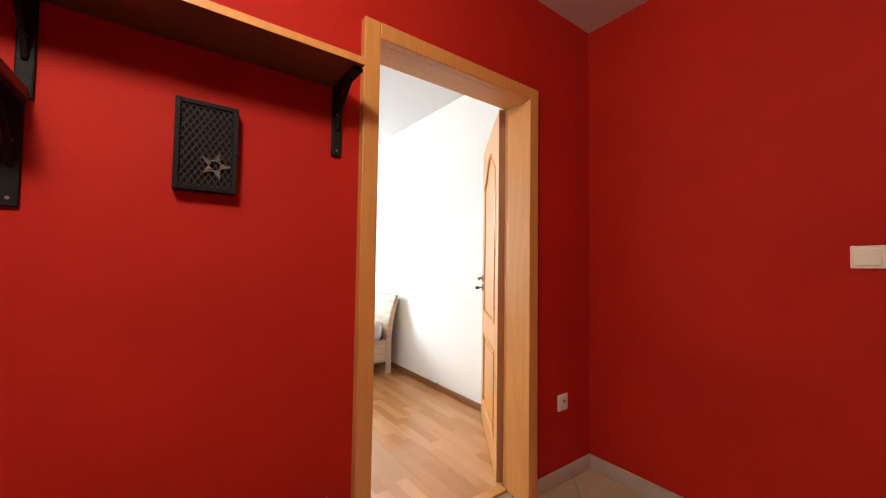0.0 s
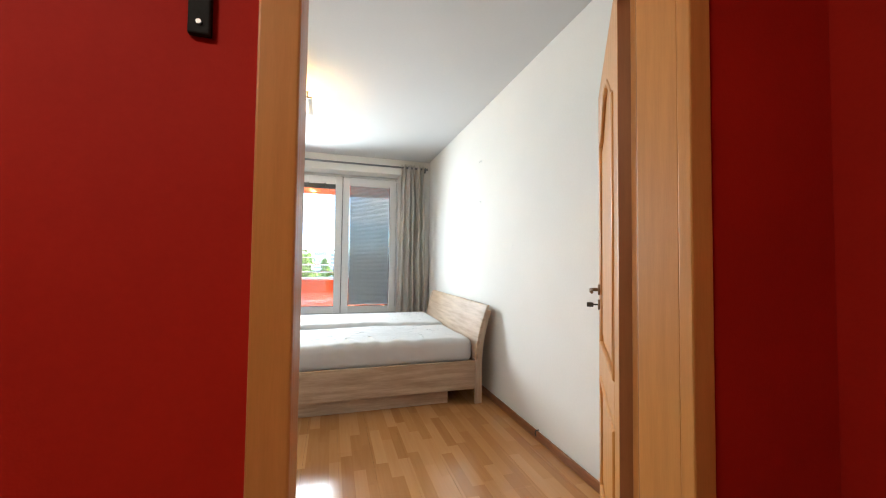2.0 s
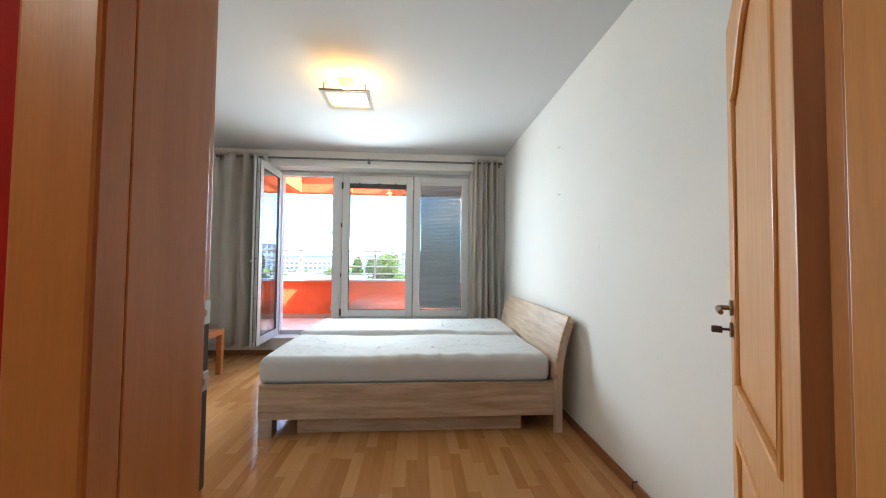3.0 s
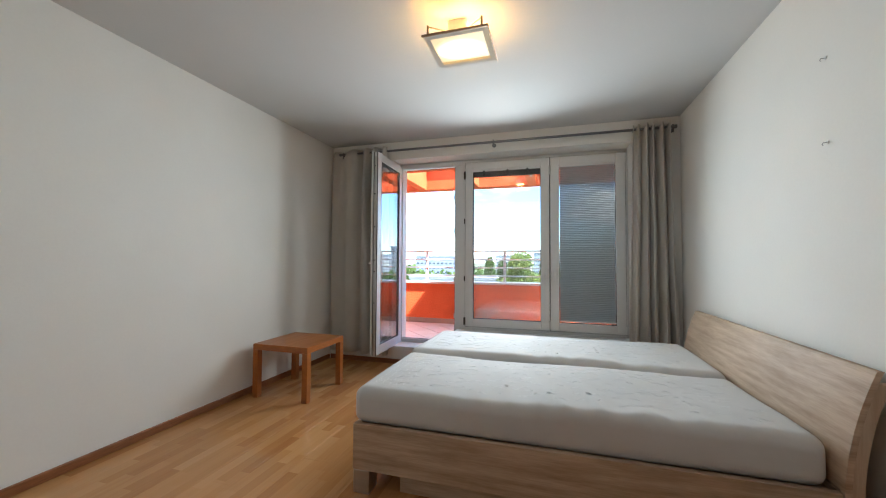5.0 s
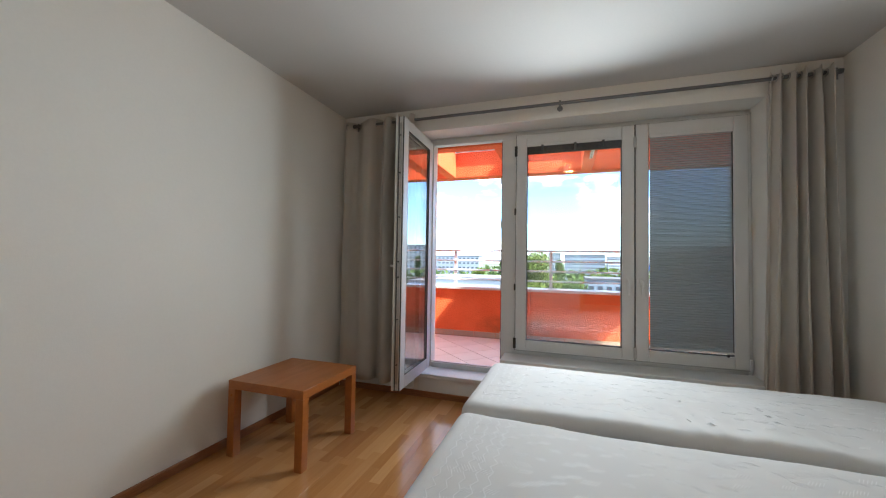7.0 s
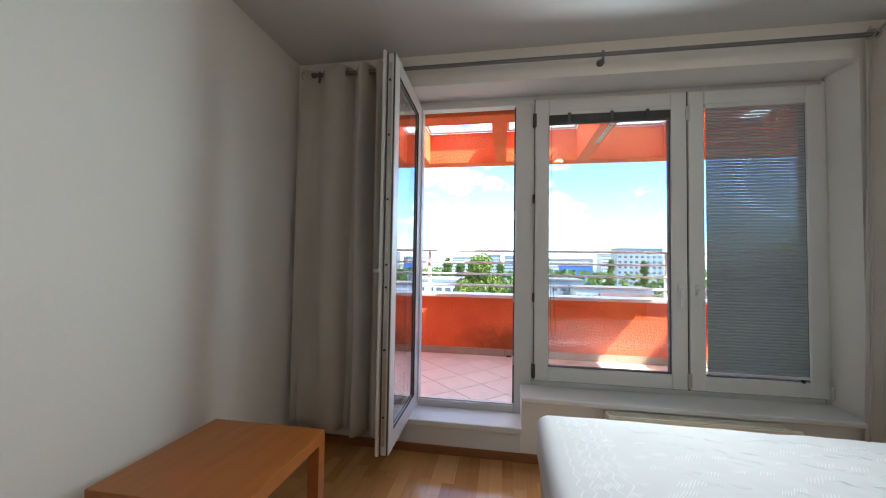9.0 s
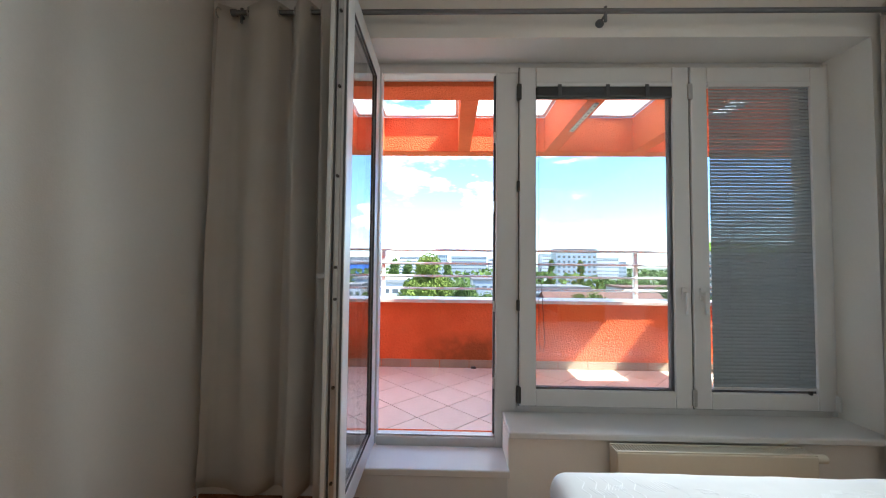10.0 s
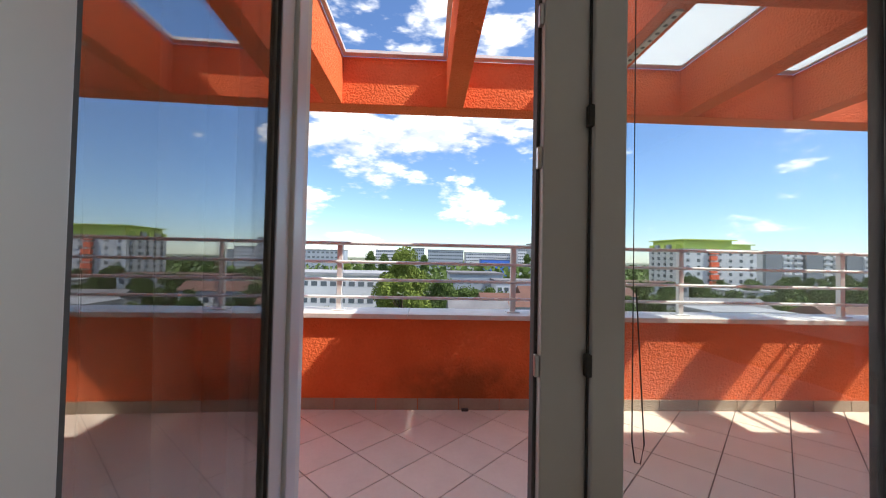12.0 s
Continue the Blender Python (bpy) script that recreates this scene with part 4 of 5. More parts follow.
# ---- curtains and rod ----
def curtain(x0, x1, z0, z1, widths, depths, label, seed, spread_left, spread_right):
    """Cloth hung on a rod; widths and depths give its folds one by one."""
    t = thing("curtain", ((x0 + x1) / 2, 6.785, z0), label, "curtain", "curtains at the window")
    bm = bmesh.new()
    nx, nz = 180, 34
    folds = len(widths)
    cum = [0]
    for w in widths:
        cum.append(cum[-1] + w)

    def phase(u):
        s = u * cum[-1]
        for k in range(folds):
            if s <= cum[k + 1]:
                return k + (s - cum[k]) / widths[k]
        return folds

    def depth(u):
        p = phase(u) - 0.5
        k = max(0, min(folds - 1, math.floor(p)))
        f = max(0.0, min(1.0, p - k))
        f = f * f * (3 - 2 * f)
        return depths[k] * (1 - f) + depths[min(k + 1, folds - 1)] * f

    rows = []
    for j in range(nz + 1):
        v = j / nz
        z = z1 + (z0 - z1) * v
        row = []
        for i in range(nx + 1):
            u = i / nx
            ph = phase(u) * 2 * math.pi
            wander = 0.55 * noise.noise(Vector((u * 3.1, v * 1.7, seed))) * v
            wave = math.sin(ph + wander)
            wave = math.tanh(1.7 * wave) / math.tanh(1.7)
            y = 6.785 + depth(u) * (1 - 0.15 * v + 0.2 * noise.noise(Vector((u * 4, v * 2, seed + 3)))) * wave + 0.009 * noise.noise(Vector((u * 6, v * 4, seed))) + 0.004 * noise.noise(Vector((u * 16, v * 9, seed + 5)))
            x = x0 + (x1 - x0) * u - spread_left * (1 - u) * v + spread_right * u * v + 0.010 * math.sin(ph * 2 + v) + 0.016 * v * noise.noise(Vector((u * 5, v * 3, seed + 9)))
            zz = z + (0.014 * math.sin(ph + 1.2) if j == 0 else 0) + (0.012 * noise.noise(Vector((u * 7, 3, seed))) if j == nz else 0)
            row.append(bm.verts.new((x, y, zz)))
        rows.append(row)
    for a, b in zip(rows, rows[1:]):
        for i in range(nx):
            bm.faces.new((a[i], a[i + 1], b[i + 1], b[i]))
    c = part("cloth", bm, M_CURTAIN, t)
    smooth(c, 80)
    md = c.modifiers.new("thickness", "SOLIDIFY")
    md.thickness = 0.003
    for k in range(2 * folds):
        target = k * 0.5 + 0.02
        u = next((i / 400 for i in range(401) if phase(i / 400) >= target), 1)
        x = x0 + (x1 - x0) * u
        part("eyelet", sweep([(x + 0.003 * math.sin(a), 6.785 + 0.024 * math.cos(a), 2.478 + 0.024 * math.sin(a)) for a in [2 * math.pi * q / 14 for q in range(15)]], 0.004, 6), M_STEEL, t, "steel eyelet")
    return t


curtain(-1.205, -0.500, 0.115, 2.515, (2.7, 1.4, 0.9, 1.0), (0.036, 0.062, 0.068, 0.060), "cream eyelet curtain drawn aside, hanging in folds", 2, 0.045, 0.03)
curtain(2.105, 2.425, 0.10, 2.515, (0.8, 1.1, 0.7, 1.2, 0.8), (0.036, 0.056, 0.050, 0.062, 0.055), "cream eyelet curtain drawn aside beside the bed", 5, 0.05, 0.045)


def curtain_rod():
    t = thing("curtain_rod", (0.75, 6.785, 2.478), "long grey metal curtain rod on wall brackets", "curtain rod")
    smooth(part("tube", rod((-1.12, 6.785, 2.478), (2.47, 6.785, 2.478), 0.0125, 16), M_RODGREY, t))
    for x in (-1.12, 2.47):
        smooth(part("finial", rod((x - 0.012, 6.785, 2.478), (x + 0.012, 6.785, 2.478), 0.017, 16), M_RODGREY, t))
    for x in (-1.08, 0.745, 2.45):
        part("bracket", merge(rod((x, 6.785, 2.462), (x, BY1, 2.462), 0.006, 10), rod((x, BY1 - 0.006, 2.462), (x, BY1, 2.462), 0.022, 16), rod((x, 6.785, 2.425), (x, 6.785, 2.500), 0.008, 10)), M_RODGREY, t)


curtain_rod()


# ---- radiator ----
def radiator():
    x0, x1, y0, y1, z0, z1 = 0.760, 1.660, 6.725, 6.815, 0.075, 0.366
    t = thing("radiator", ((x0 + x1) / 2, y1, z0), "low cream panel radiator with a top grille under the sill", "radiator")
    part("front_panel", box(x0, x1, y0, y0 + 0.014, z0, z1 - 0.004, 0.004), M_RAD, t)
    part("back_panel", box(x0, x1, y1 - 0.014, y1, z0, z1 - 0.004, 0.004), M_RAD, t)
    for x in (x0, x1 - 0.006):
        part("end_cap", box(x, x + 0.006, y0 + 0.014, y1 - 0.014, z0, z1 - 0.002, 0.001), M_RAD, t)
    part("grille_rim", merge(box(x0, x1, y0 + 0.004, y0 + 0.016, z1 - 0.004, z1 + 0.002), box(x0, x1, y1 - 0.016, y1 - 0.004, z1 - 0.004, z1 + 0.002)), M_RAD, t)
    g = None
    for i in range(66):
        x = x0 + 0.008 + i * (x1 - x0 - 0.016) / 66
        if g is None:
            g = part("grille_bar", box(x, x + 0.004, y0 + 0.014, y1 - 0.014, z1 - 0.006, z1 + 0.001), M_RAD, t)
        else:
            o = g.copy(); scene.collection.objects.link(o); o.location = (x - x0 - 0.008, 0, 0)
    part("fins", box(x0 + 0.02, x1 - 0.02, y0 + 0.03, y1 - 0.03, z0 + 0.02, z1 - 0.06), M_DARK, t, "dark inner fins")
    part("valve", merge(rod((x1, 6.785, 0.325), (x1 + 0.035, 6.785, 0.325), 0.012), rod((x1 + 0.030, 6.785, 0.325), (x1 + 0.085, 6.785, 0.325), 0.020, 18)), M_CREAM, t, "cream thermostat valve")
    part("pipe", rod((x1 + 0.02, 6.785, 0.0), (x1 + 0.02, 6.785, 0.325), 0.009), M_RAD, t)
    for x in (x0 + 0.15, x1 - 0.15):
        part("bracket", box(x, x + 0.03, y1, BY1, z0 + 0.05, z1 - 0.05), M_RAD, t)


radiator()

# ---- small things on the bedroom walls ----
for z in (2.119, 1.734):
    h = thing("wall_hook", (BX1, 4.927, z), "tiny screw hook remaining in the white wall", "hook", "hooks in the wall")
    part("plug", rod((BX1 - 0.004, 4.927, z), (BX1, 4.927, z), 0.008, 12), M_PVC, h)
    part("hook", sweep([(BX1, 4.927, z), (BX1 - 0.018, 4.927, z), (BX1 - 0.022, 4.927, z - 0.008), (BX1 - 0.018, 4.927, z - 0.014)], 0.002, 6), M_STEEL, h)
cv = thing("cover_plate", (BX1, 4.33, 1.29), "round white blank cover on the wall", "cover plate")
part("disc", rod((BX1 - 0.0015, 4.33, 1.29), (BX1, 4.33, 1.29), 0.036, 24), M_WHITE, cv)


stub = thing("cable_stub", (BX1 - 0.016, 3.91, 0.05), "short dark cable stub above the baseboard", "cable")
part("cable", sweep([(BX1, 3.91, 0.062), (BX1 - 0.024, 3.91, 0.060), (BX1 - 0.030, 3.905, 0.045), (BX1 - 0.028, 3.90, 0.030)], 0.004, 8), M_DARK, stub)

# ---- hall things ----
def shelf_bracket(t, x, ztop, drop, depth):
    w = 0.016
    y = HY1
    b = part("bracket", merge(box(x - w, x + w, y - 0.012, y, ztop - drop, ztop, 0.003), box(x - w, x + w, y - depth, y - 0.010, ztop - 0.012, ztop, 0.003)), M_BLACK, t, "black iron shelf bracket")
    pts = [(x, y - 0.012, ztop - drop * 0.62), (x, y - 0.035, ztop - drop * 0.42), (x, y - 0.075, ztop - drop * 0.24), (x, y - 0.13, ztop - 0.012)]
    part("brace", sweep(pts, 0.007, 8), M_BLACK, b)
    for z in (ztop - drop + 0.018, ztop - drop * 0.4):
        part("screw", rod((x, y - 0.015, z), (x, y - 0.012, z), 0.004, 8), M_STEEL, b)


def wall_shelf(x0, x1, z, depth, brackets, drop, mat, label):
    t = thing("wall_shelf", ((x0 + x1) / 2, HY1, z), label, "shelf")
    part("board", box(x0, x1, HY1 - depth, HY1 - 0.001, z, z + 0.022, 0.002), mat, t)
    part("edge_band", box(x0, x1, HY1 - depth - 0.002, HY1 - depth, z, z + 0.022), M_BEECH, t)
    for x in brackets:
        shelf_bracket(t, x, z, drop, depth * 0.9)
    return t


wall_shelf(0.10, 1.010, 1.738, 0.205, (0.275, 0.996), 0.235, M_SHELF, "shelf board, underside shade in its brown, black iron brackets, red wall")
wall_shelf(-0.75, 0.285, 1.500, 0.205, (-0.55, 0.262), 0.245, M_SHELF, "lower shelf board, underside shade in its brown, black iron brackets")


def key_box():
    x0, x1, z0, z1, y0 = 0.551, 0.700, 1.331, 1.578, 2.347
    t = thing("key_box", ((x0 + x1) / 2, HY1, z0), "black metal wall box with lattice door and star", "key box")
    part("case", box(x0, x1, y0 + 0.010, HY1, z0, z1, 0.003), M_BLACK, t)
    d = part("door", ring_frame(x0, x1, z0, z1, 0.013, y0, y0 + 0.010, 0.002), M_BLACK, t)
    bm = bmesh.new()
    n = 13
    w, h = x1 - x0 - 0.024, z1 - z0 - 0.024
    for sgn in (1, -1):
        for k in range(-n, n + 8):
            # strips of the lattice, clipped to the door's opening
            c = k * 0.0155
            pts = []
            for q in range(33):
                u = q / 32 * h
                xx = c + sgn * u * 0.62 if sgn > 0 else c + (h - u) * 0.62
                if 0 <= xx <= w:
                    pts.append((x0 + 0.012 + xx, u + z0 + 0.012))
            if len(pts) > 1:
                a, b = pts[0], pts[-1]
                merge(bm, rod((a[0], y0 + 0.004, a[1]), (b[0], y0 + 0.004, b[1]), 0.0016, 5))
    part("lattice", bm, M_LATTICE, d, "black diamond lattice")
    cx, cz = (x0 + x1) / 2 + 0.020, z0 + 0.072
    # open star: five kite-shaped tips round an empty middle
    ri, ro = 0.0150, 0.0400
    for k in range(5):
        a = radians(-70 + 72 * k)
        p = [(ri * math.cos(a - radians(36)), ri * math.sin(a - radians(36))), (ro * math.cos(a), ro * math.sin(a)), (ri * math.cos(a + radians(36)), ri * math.sin(a + radians(36))), (ri * 0.80 * math.cos(a), ri * 0.80 * math.sin(a))]
        part("star_tip", prism([(cx + u, cz + v) for u, v in p], "y", y0 - 0.001, y0 + 0.002), M_STAR, d, "dull mottled glass inlay")
        q = (cx + ri * math.cos(a - radians(36)), cz + ri * math.sin(a - radians(36)))
        part("bead", rod((q[0], y0 - 0.003, q[1]), (q[0], y0, q[1]), 0.0017, 6), M_STEEL, d)
    part("knob", rod((x1 - 0.004, y0 - 0.008, (z0 + z1) / 2 - 0.01), (x1 - 0.004, y0, (z0 + z1) / 2 - 0.01), 0.005, 10), M_BLACK, d)


M_LATTICE = material("worn_dark_lattice", (0.060, 0.042, 0.034), (0.030, 0.022, 0.018), 0.5, 0.3, fine=200)
M_STAR = material("mottled_glass_inlay", (0.17, 0.14, 0.125), (0.03, 0.025, 0.02), 0.3, scale=120, fine=300)
key_box()


def light_switch():
    y0, y1, z0, z1 = 1.281, 1.363, 1.145, 1.225
    t = thing("light_switch", (HX1, (y0 + y1) / 2, z0), "cream plastic rocker light switch on the red wall", "switch")
    part("plate", box(HX1 - 0.010, HX1, y0, y1, z0, z1, 0.004), M_CREAM, t)
    part("rocker", turn(box(HX1 - 0.016, HX1 - 0.008, y0 + 0.010, y1 - 0.010, z0 + 0.010, z1 - 0.010, 0.003), Matrix.Identity(4)), M_CREAM, t)


light_switch()


def socket():
    x0, x1, z0, z1 = 2.212, 2.292, 0.375, 0.460
    t = thing("wall_socket", ((x0 + x1) / 2, HY1, z0), "white aerial wall socket on the red wall", "socket")
    part("plate", box(x0, x1, HY1 - 0.010, HY1, z0, z1, 0.004), M_PVC, t)
    part("insert", box(x0 + 0.014, x1 - 0.014, HY1 - 0.014, HY1 - 0.009, z0 + 0.014, z1 - 0.014, 0.003), M_PVC, t)
    part("contact", rod(((x0 + x1) / 2, HY1 - 0.016, (z0 + z1) / 2 + 0.008), ((x0 + x1) / 2, HY1 - 0.013, (z0 + z1) / 2 + 0.008), 0.006, 12), M_DARK, t)


socket()


def shoe_bench():
    t = thing("shoe_bench", (0.5, 2.2, 0), "low dark brown shoe bench against the red wall", "bench")
    part("top", box(0.05, 0.940, 2.06, HY1 - 0.006, 0.335, 0.360, 0.005), M_BENCH, t)
    for x in (0.07, 0.890):
        part("side", box(x, x + 0.025, 2.08, HY1 - 0.014, 0, 0.335, 0.003), M_BENCH, t)
    part("shelf", box(0.095, 0.890, 2.09, HY1 - 0.014, 0.13, 0.15, 0.003), M_BENCH, t)
    part("back_strip", box(0.05, 1.000, HY1 - 0.006, HY1 - 0.001, 0.345, 0.366, 0.001), M_BEECH, t, "pale wood strip along the wall")


M_BENCH = material("dark_brown_wood", (0.085, 0.022, 0.012), (0.06, 0.016, 0.009), 0.4, stretch=(1, 9, 9))
shoe_bench()

# ---- terrace ----
solid("terrace_slab", box(-6, 7, OUT - 0.02, 9.10, -0.30, TZ - 0.008), M_GROUT, "grey joint bed of the terrace tiles", "floor", kind="structure")
parapet = solid("parapet", box(-6, 7, PY, PY + 0.26, -1.2, 0.815), M_STUCCO_STAINED, "rough orange stucco terrace parapet with a damp stain", "parapet", kind="structure")
for k in range(9):
    x0 = -5.6 + k * 1.35
    solid("coping", box(x0 + 0.001, x0 + 1.349, PY - 0.045, PY + 0.30, 0.815, 0.850, 0.004), M_CAP, "white metal coping on the parapet", "coping", "coping pieces", kind="structure")


def railing():
    t = thing("railing", (0.6, 8.97, 0.85), "white metal terrace railing with four horizontal tubes", "railing")
    y = 8.965
    for k in range(-4, 5):
        x = 0.608 + 1.345 * k
        p = part("post", box(x - 0.020, x + 0.020, y - 0.020, y + 0.020, 0.850, 1.372, 0.004), M_RAIL, t)
        part("base_plate", box(x - 0.05, x + 0.05, y - 0.05, y + 0.05, 0.850, 0.858, 0.002), M_RAIL, p)
    for z, r in ((1.362, 0.014), (1.220, 0.012), (1.085, 0.012), (0.952, 0.012)):
        smooth(part("tube", rod((-5.5, y - 0.022, z), (6.9, y - 0.022, z), r, 12), M_RAIL, t))


railing()


def pergola():
    t = thing("pergola", (1, 8.2, 2.43), "orange stucco pergola beams over the terrace", "pergola", kind="structure")
    z0, z1 = 2.43, 2.80
    part("front_beam", box(-6, 7, 8.92, 9.10, z0, z1, 0.006), M_STUCCO, t)
    part("house_beam", box(-6, 7, 7.34, 7.68, z0, z1, 0.006), M_STUCCO, t)
    for k in range(-3, 8):
        x = -0.880 + 0.932 * k
        part("cross_beam", box(x, x + 0.135, 7.68, 8.92, z0 + 0.002, z1 - 0.002, 0.004), M_STUCCO, t)
        a, b = x + 0.135, x + 0.932
        part("glazing_bead", ring_frame_flat(a, b, 7.68, 8.92, 0.030, z1, z1 + 0.022), M_CAP, t, "white metal glazing bead")
        if k in (2, 3):
            part("roof_pane", box(a + 0.01, b - 0.01, 7.70, 8.90, z1 + 0.004, z1 + 0.012), M_FROST, t, "milky roof glass")
    for x in (4.40, 4.51):
        part("glazing_bar", rod((x, 7.68, z1 + 0.01), (x, 8.92, z1 + 0.01), 0.014, 10), M_CAP, t)
    st = part("perforated_strip", box(1.050, 1.085, 7.72, 8.30, z0 - 0.010, z0 + 0.001, 0.001), M_CAP, t, "perforated metal strip below a beam")
    for k in range(9):
        y = 7.76 + k * 0.063
        part("slot", rod((1.0675, y, z0 - 0.0115), (1.0675, y, z0 - 0.008), 0.011, 12), M_DARK, st)


pergola()
leafbit = thing("drain_stub", (0.228, 8.81, TZ), "small black drain stub at the foot of the parapet", "drain")
part("stub", box(0.205, 0.255, 8.785, 8.815, TZ, TZ + 0.018, 0.005), M_DARK, leafbit)

# ---- town ----
GZ = -18.0
M_GROUND = material("town_ground", (0.07, 0.11, 0.035), (0.15, 0.15, 0.13), 0.95, scale=0.03, fine=0.4)
M_WALLW = material("pale_render", (0.52, 0.54, 0.57), (0.44, 0.46, 0.50), 0.85, scale=0.2, fine=2)
M_WALLB = material("grey_blue_cladding", (0.30, 0.34, 0.39), (0.24, 0.28, 0.33), 0.7, scale=0.2, fine=2)
M_WALLG = material("dark_grey_cladding", (0.17, 0.19, 0.22), (0.14, 0.16, 0.19), 0.7, scale=0.2, fine=2)
M_LIME = material("lime_green_cladding", (0.48, 0.62, 0.12), (0.42, 0.55, 0.10), 0.7, scale=0.2, fine=2)
M_ORANGE = material("orange_red_panels", (0.75, 0.13, 0.05), (0.66, 0.11, 0.04), 0.7, scale=0.2, fine=2)
M_BLUE = material("blue_hall_cladding", (0.05, 0.16, 0.60), (0.04, 0.13, 0.5), 0.6, scale=0.2, fine=2)
M_ROOFR = material("brown_roof_tiles", (0.13, 0.060, 0.045), (0.09, 0.045, 0.035), 0.85, scale=0.5, fine=6)
M_ROOFG = material("grey_roof_felt", (0.15, 0.15, 0.16), (0.10, 0.10, 0.11), 0.9, scale=0.3, fine=4)
M_ROOFW = material("pale_roof_membrane", (0.30, 0.31, 0.33), (0.21, 0.22, 0.24), 0.8, scale=0.3, fine=4)
M_PANE = material("far_window_glass", (0.05, 0.07, 0.09), (0.09, 0.11, 0.13), 0.15, scale=0.3)
M_LEAF = material("tree_foliage", (0.11, 0.155, 0.028), (0.18, 0.23, 0.050), 0.8, scale=0.5, fine=3, spec=0.2)
M_LEAF_DARK = material("dark_foliage", (0.06, 0.10, 0.028), (0.10, 0.15, 0.040), 0.85, scale=0.5, fine=3, spec=0.2)
M_BARK = material("bark", (0.09, 0.065, 0.045), (0.06, 0.045, 0.03), 0.95)
solid("ground", box(-2500, 2500, 12, 3500, GZ - 2, GZ), M_GROUND, "distant town ground of lawns and streets", "ground", kind="structure")


def house(name, x0, x1, y0, y1, top, wall, roof, rows, cols, label, category="building", win=(1.6, 1.5), pitched=False, side=False):
    t = thing(name, ((x0 + x1) / 2, (y0 + y1) / 2, GZ), label, category)
    part("wall", box(x0, x1, y0, y1, GZ, top), wall, t)
    if pitched:
        h = (y1 - y0) * 0.28
        part("roof", prism([(y0 - 0.5, top), (y1 + 0.5, top), ((y0 + y1) / 2, top + h)], "x", x0 - 0.4, x1 + 0.4), roof, t)
    else:
        part("roof", box(x0 - 0.3, x1 + 0.3, y0 - 0.3, y1 + 0.3, top, top + 0.6), roof, t)
    first = None
    dz = (top - GZ) / max(rows, 1)
    for r in range(rows):
        for c in range(cols):
            x = x0 + (x1 - x0) * (c + 0.5) / cols
            z = GZ + dz * (r + 0.5)
            if z < GZ + 2:
                continue
            if first is None:
                first = part("window", box(x - win[0] / 2, x + win[0] / 2, y0 - 0.05, y0 + 0.02, z - win[1] / 2, z + win[1] / 2), M_PANE, t)
                fx, fz = x, z
            else:
                o = first.copy(); scene.collection.objects.link(o); o.location = (x - fx, 0, z - fz)
    return t


lime = house("apartment_tower", 116.8, 152.2, 170, 195.5, 7.0, M_WALLW, M_ROOFW, 8, 7, "white apartment tower with lime green top storeys", win=(1.5, 1.4))
part("top_storey", box(118, 141, 171, 194, 7.6, 11.6), M_LIME, lime, "lime green penthouse storey")
part("top_storey", box(141, 151, 172, 192, 7.6, 9.8), M_LIME, lime, "lime green penthouse storey")
part("canopy", box(116.5, 142.5, 169.5, 195, 11.6, 12.1), M_LIME, lime)
part("canopy", box(142.5, 152.5, 171, 193, 9.8, 10.2), M_LIME, lime)
for r in range(8):
    part("stair_balcony", box(129.5, 132.4 + 0.9 * (r % 2), 168.8, 170, -15 + r * 2.9, -12.9 + r * 2.9), M_ORANGE, lime, "orange stair balcony")
    for k in range(5):
        y = 172 + k * 4.8
        part("window", box(116.7, 116.85, y, y + 1.9, -15 + r * 2.85, -13.5 + r * 2.85), M_PANE, lime)
    for k in (0, 2, 4):
        y = 171.8 + k * 4.8
        part("balcony", box(115.9, 116.8, y, y + 3.0, -15.9 + r * 2.85, -14.9 + r * 2.85), M_WALLW, lime)
for k in range(5):
    y = 173 + k * 4.4
    part("dormer", box(115.6, 118, y, y + 2.8, 7.6, 9.6), M_WALLB if k % 2 else M_LIME, lime)
grey = house("apartment_block", 190, 285, 207, 219, 8.2, M_WALLW, M_ROOFG, 8, 22, "long white and grey apartment block")
for x in (190, 214, 238, 262):
    part("bay", box(x, x + 9.5, 205, 207, GZ, 8.6), M_WALLG, grey, "dark grey bay")
for r in range(7):
    for x in (201, 207.5, 225, 231.5, 249, 255.5):
        part("balcony", box(x, x + 5, 205.6, 207, -14 + r * 3.1, -12.8 + r * 3.1), M_WALLW, grey)
house("apartment_block", 84, 116, 300, 316, 13.5, M_WALLB, M_ROOFG, 8, 8, "pale apartment block behind the trees", win=(2.0, 1.7))
house("warehouse", -32, -9.5, 88, 104, -3.2, M_WALLW, M_ROOFW, 4, 11, "long low white hall with a pale roof", "warehouse", win=(1.3, 1.0))
house("workshop", 7, 24, 122, 138, -4.0, M_WALLB, M_ROOFG, 3, 7, "grey workshop building with a flat roof", "workshop", win=(1.4, 1.2))
house("workshop", 20, 40, 112, 122, -5.6, M_WALLW, M_ROOFG, 3, 10, "white workshop wing with a dark flat roof", "workshop", win=(1.2, 1.1))
house("row_house", 26, 58, 106, 114, -8.6, M_WALLW, M_ROOFR, 2, 12, "row house with a brown pitched roof", "house", win=(1.2, 1.3), pitched=True)
house("shed_building", 3.8, 13, 64, 71, -7.6, M_WALLB, M_ROOFG, 1, 4, "low building with a grey pitched roof", "shed", pitched=True)
house("row_house", 36.5, 45, 62, 68, -9.0, M_WALLW, M_ROOFR, 1, 4, "small house with a brown pitched roof", "house", pitched=True)
house("low_building", 51, 66, 70, 78, -8.0, M_WALLB, M_ROOFW, 1, 8, "low grey building with a pale flat roof", "building", win=(1.4, 1.2))
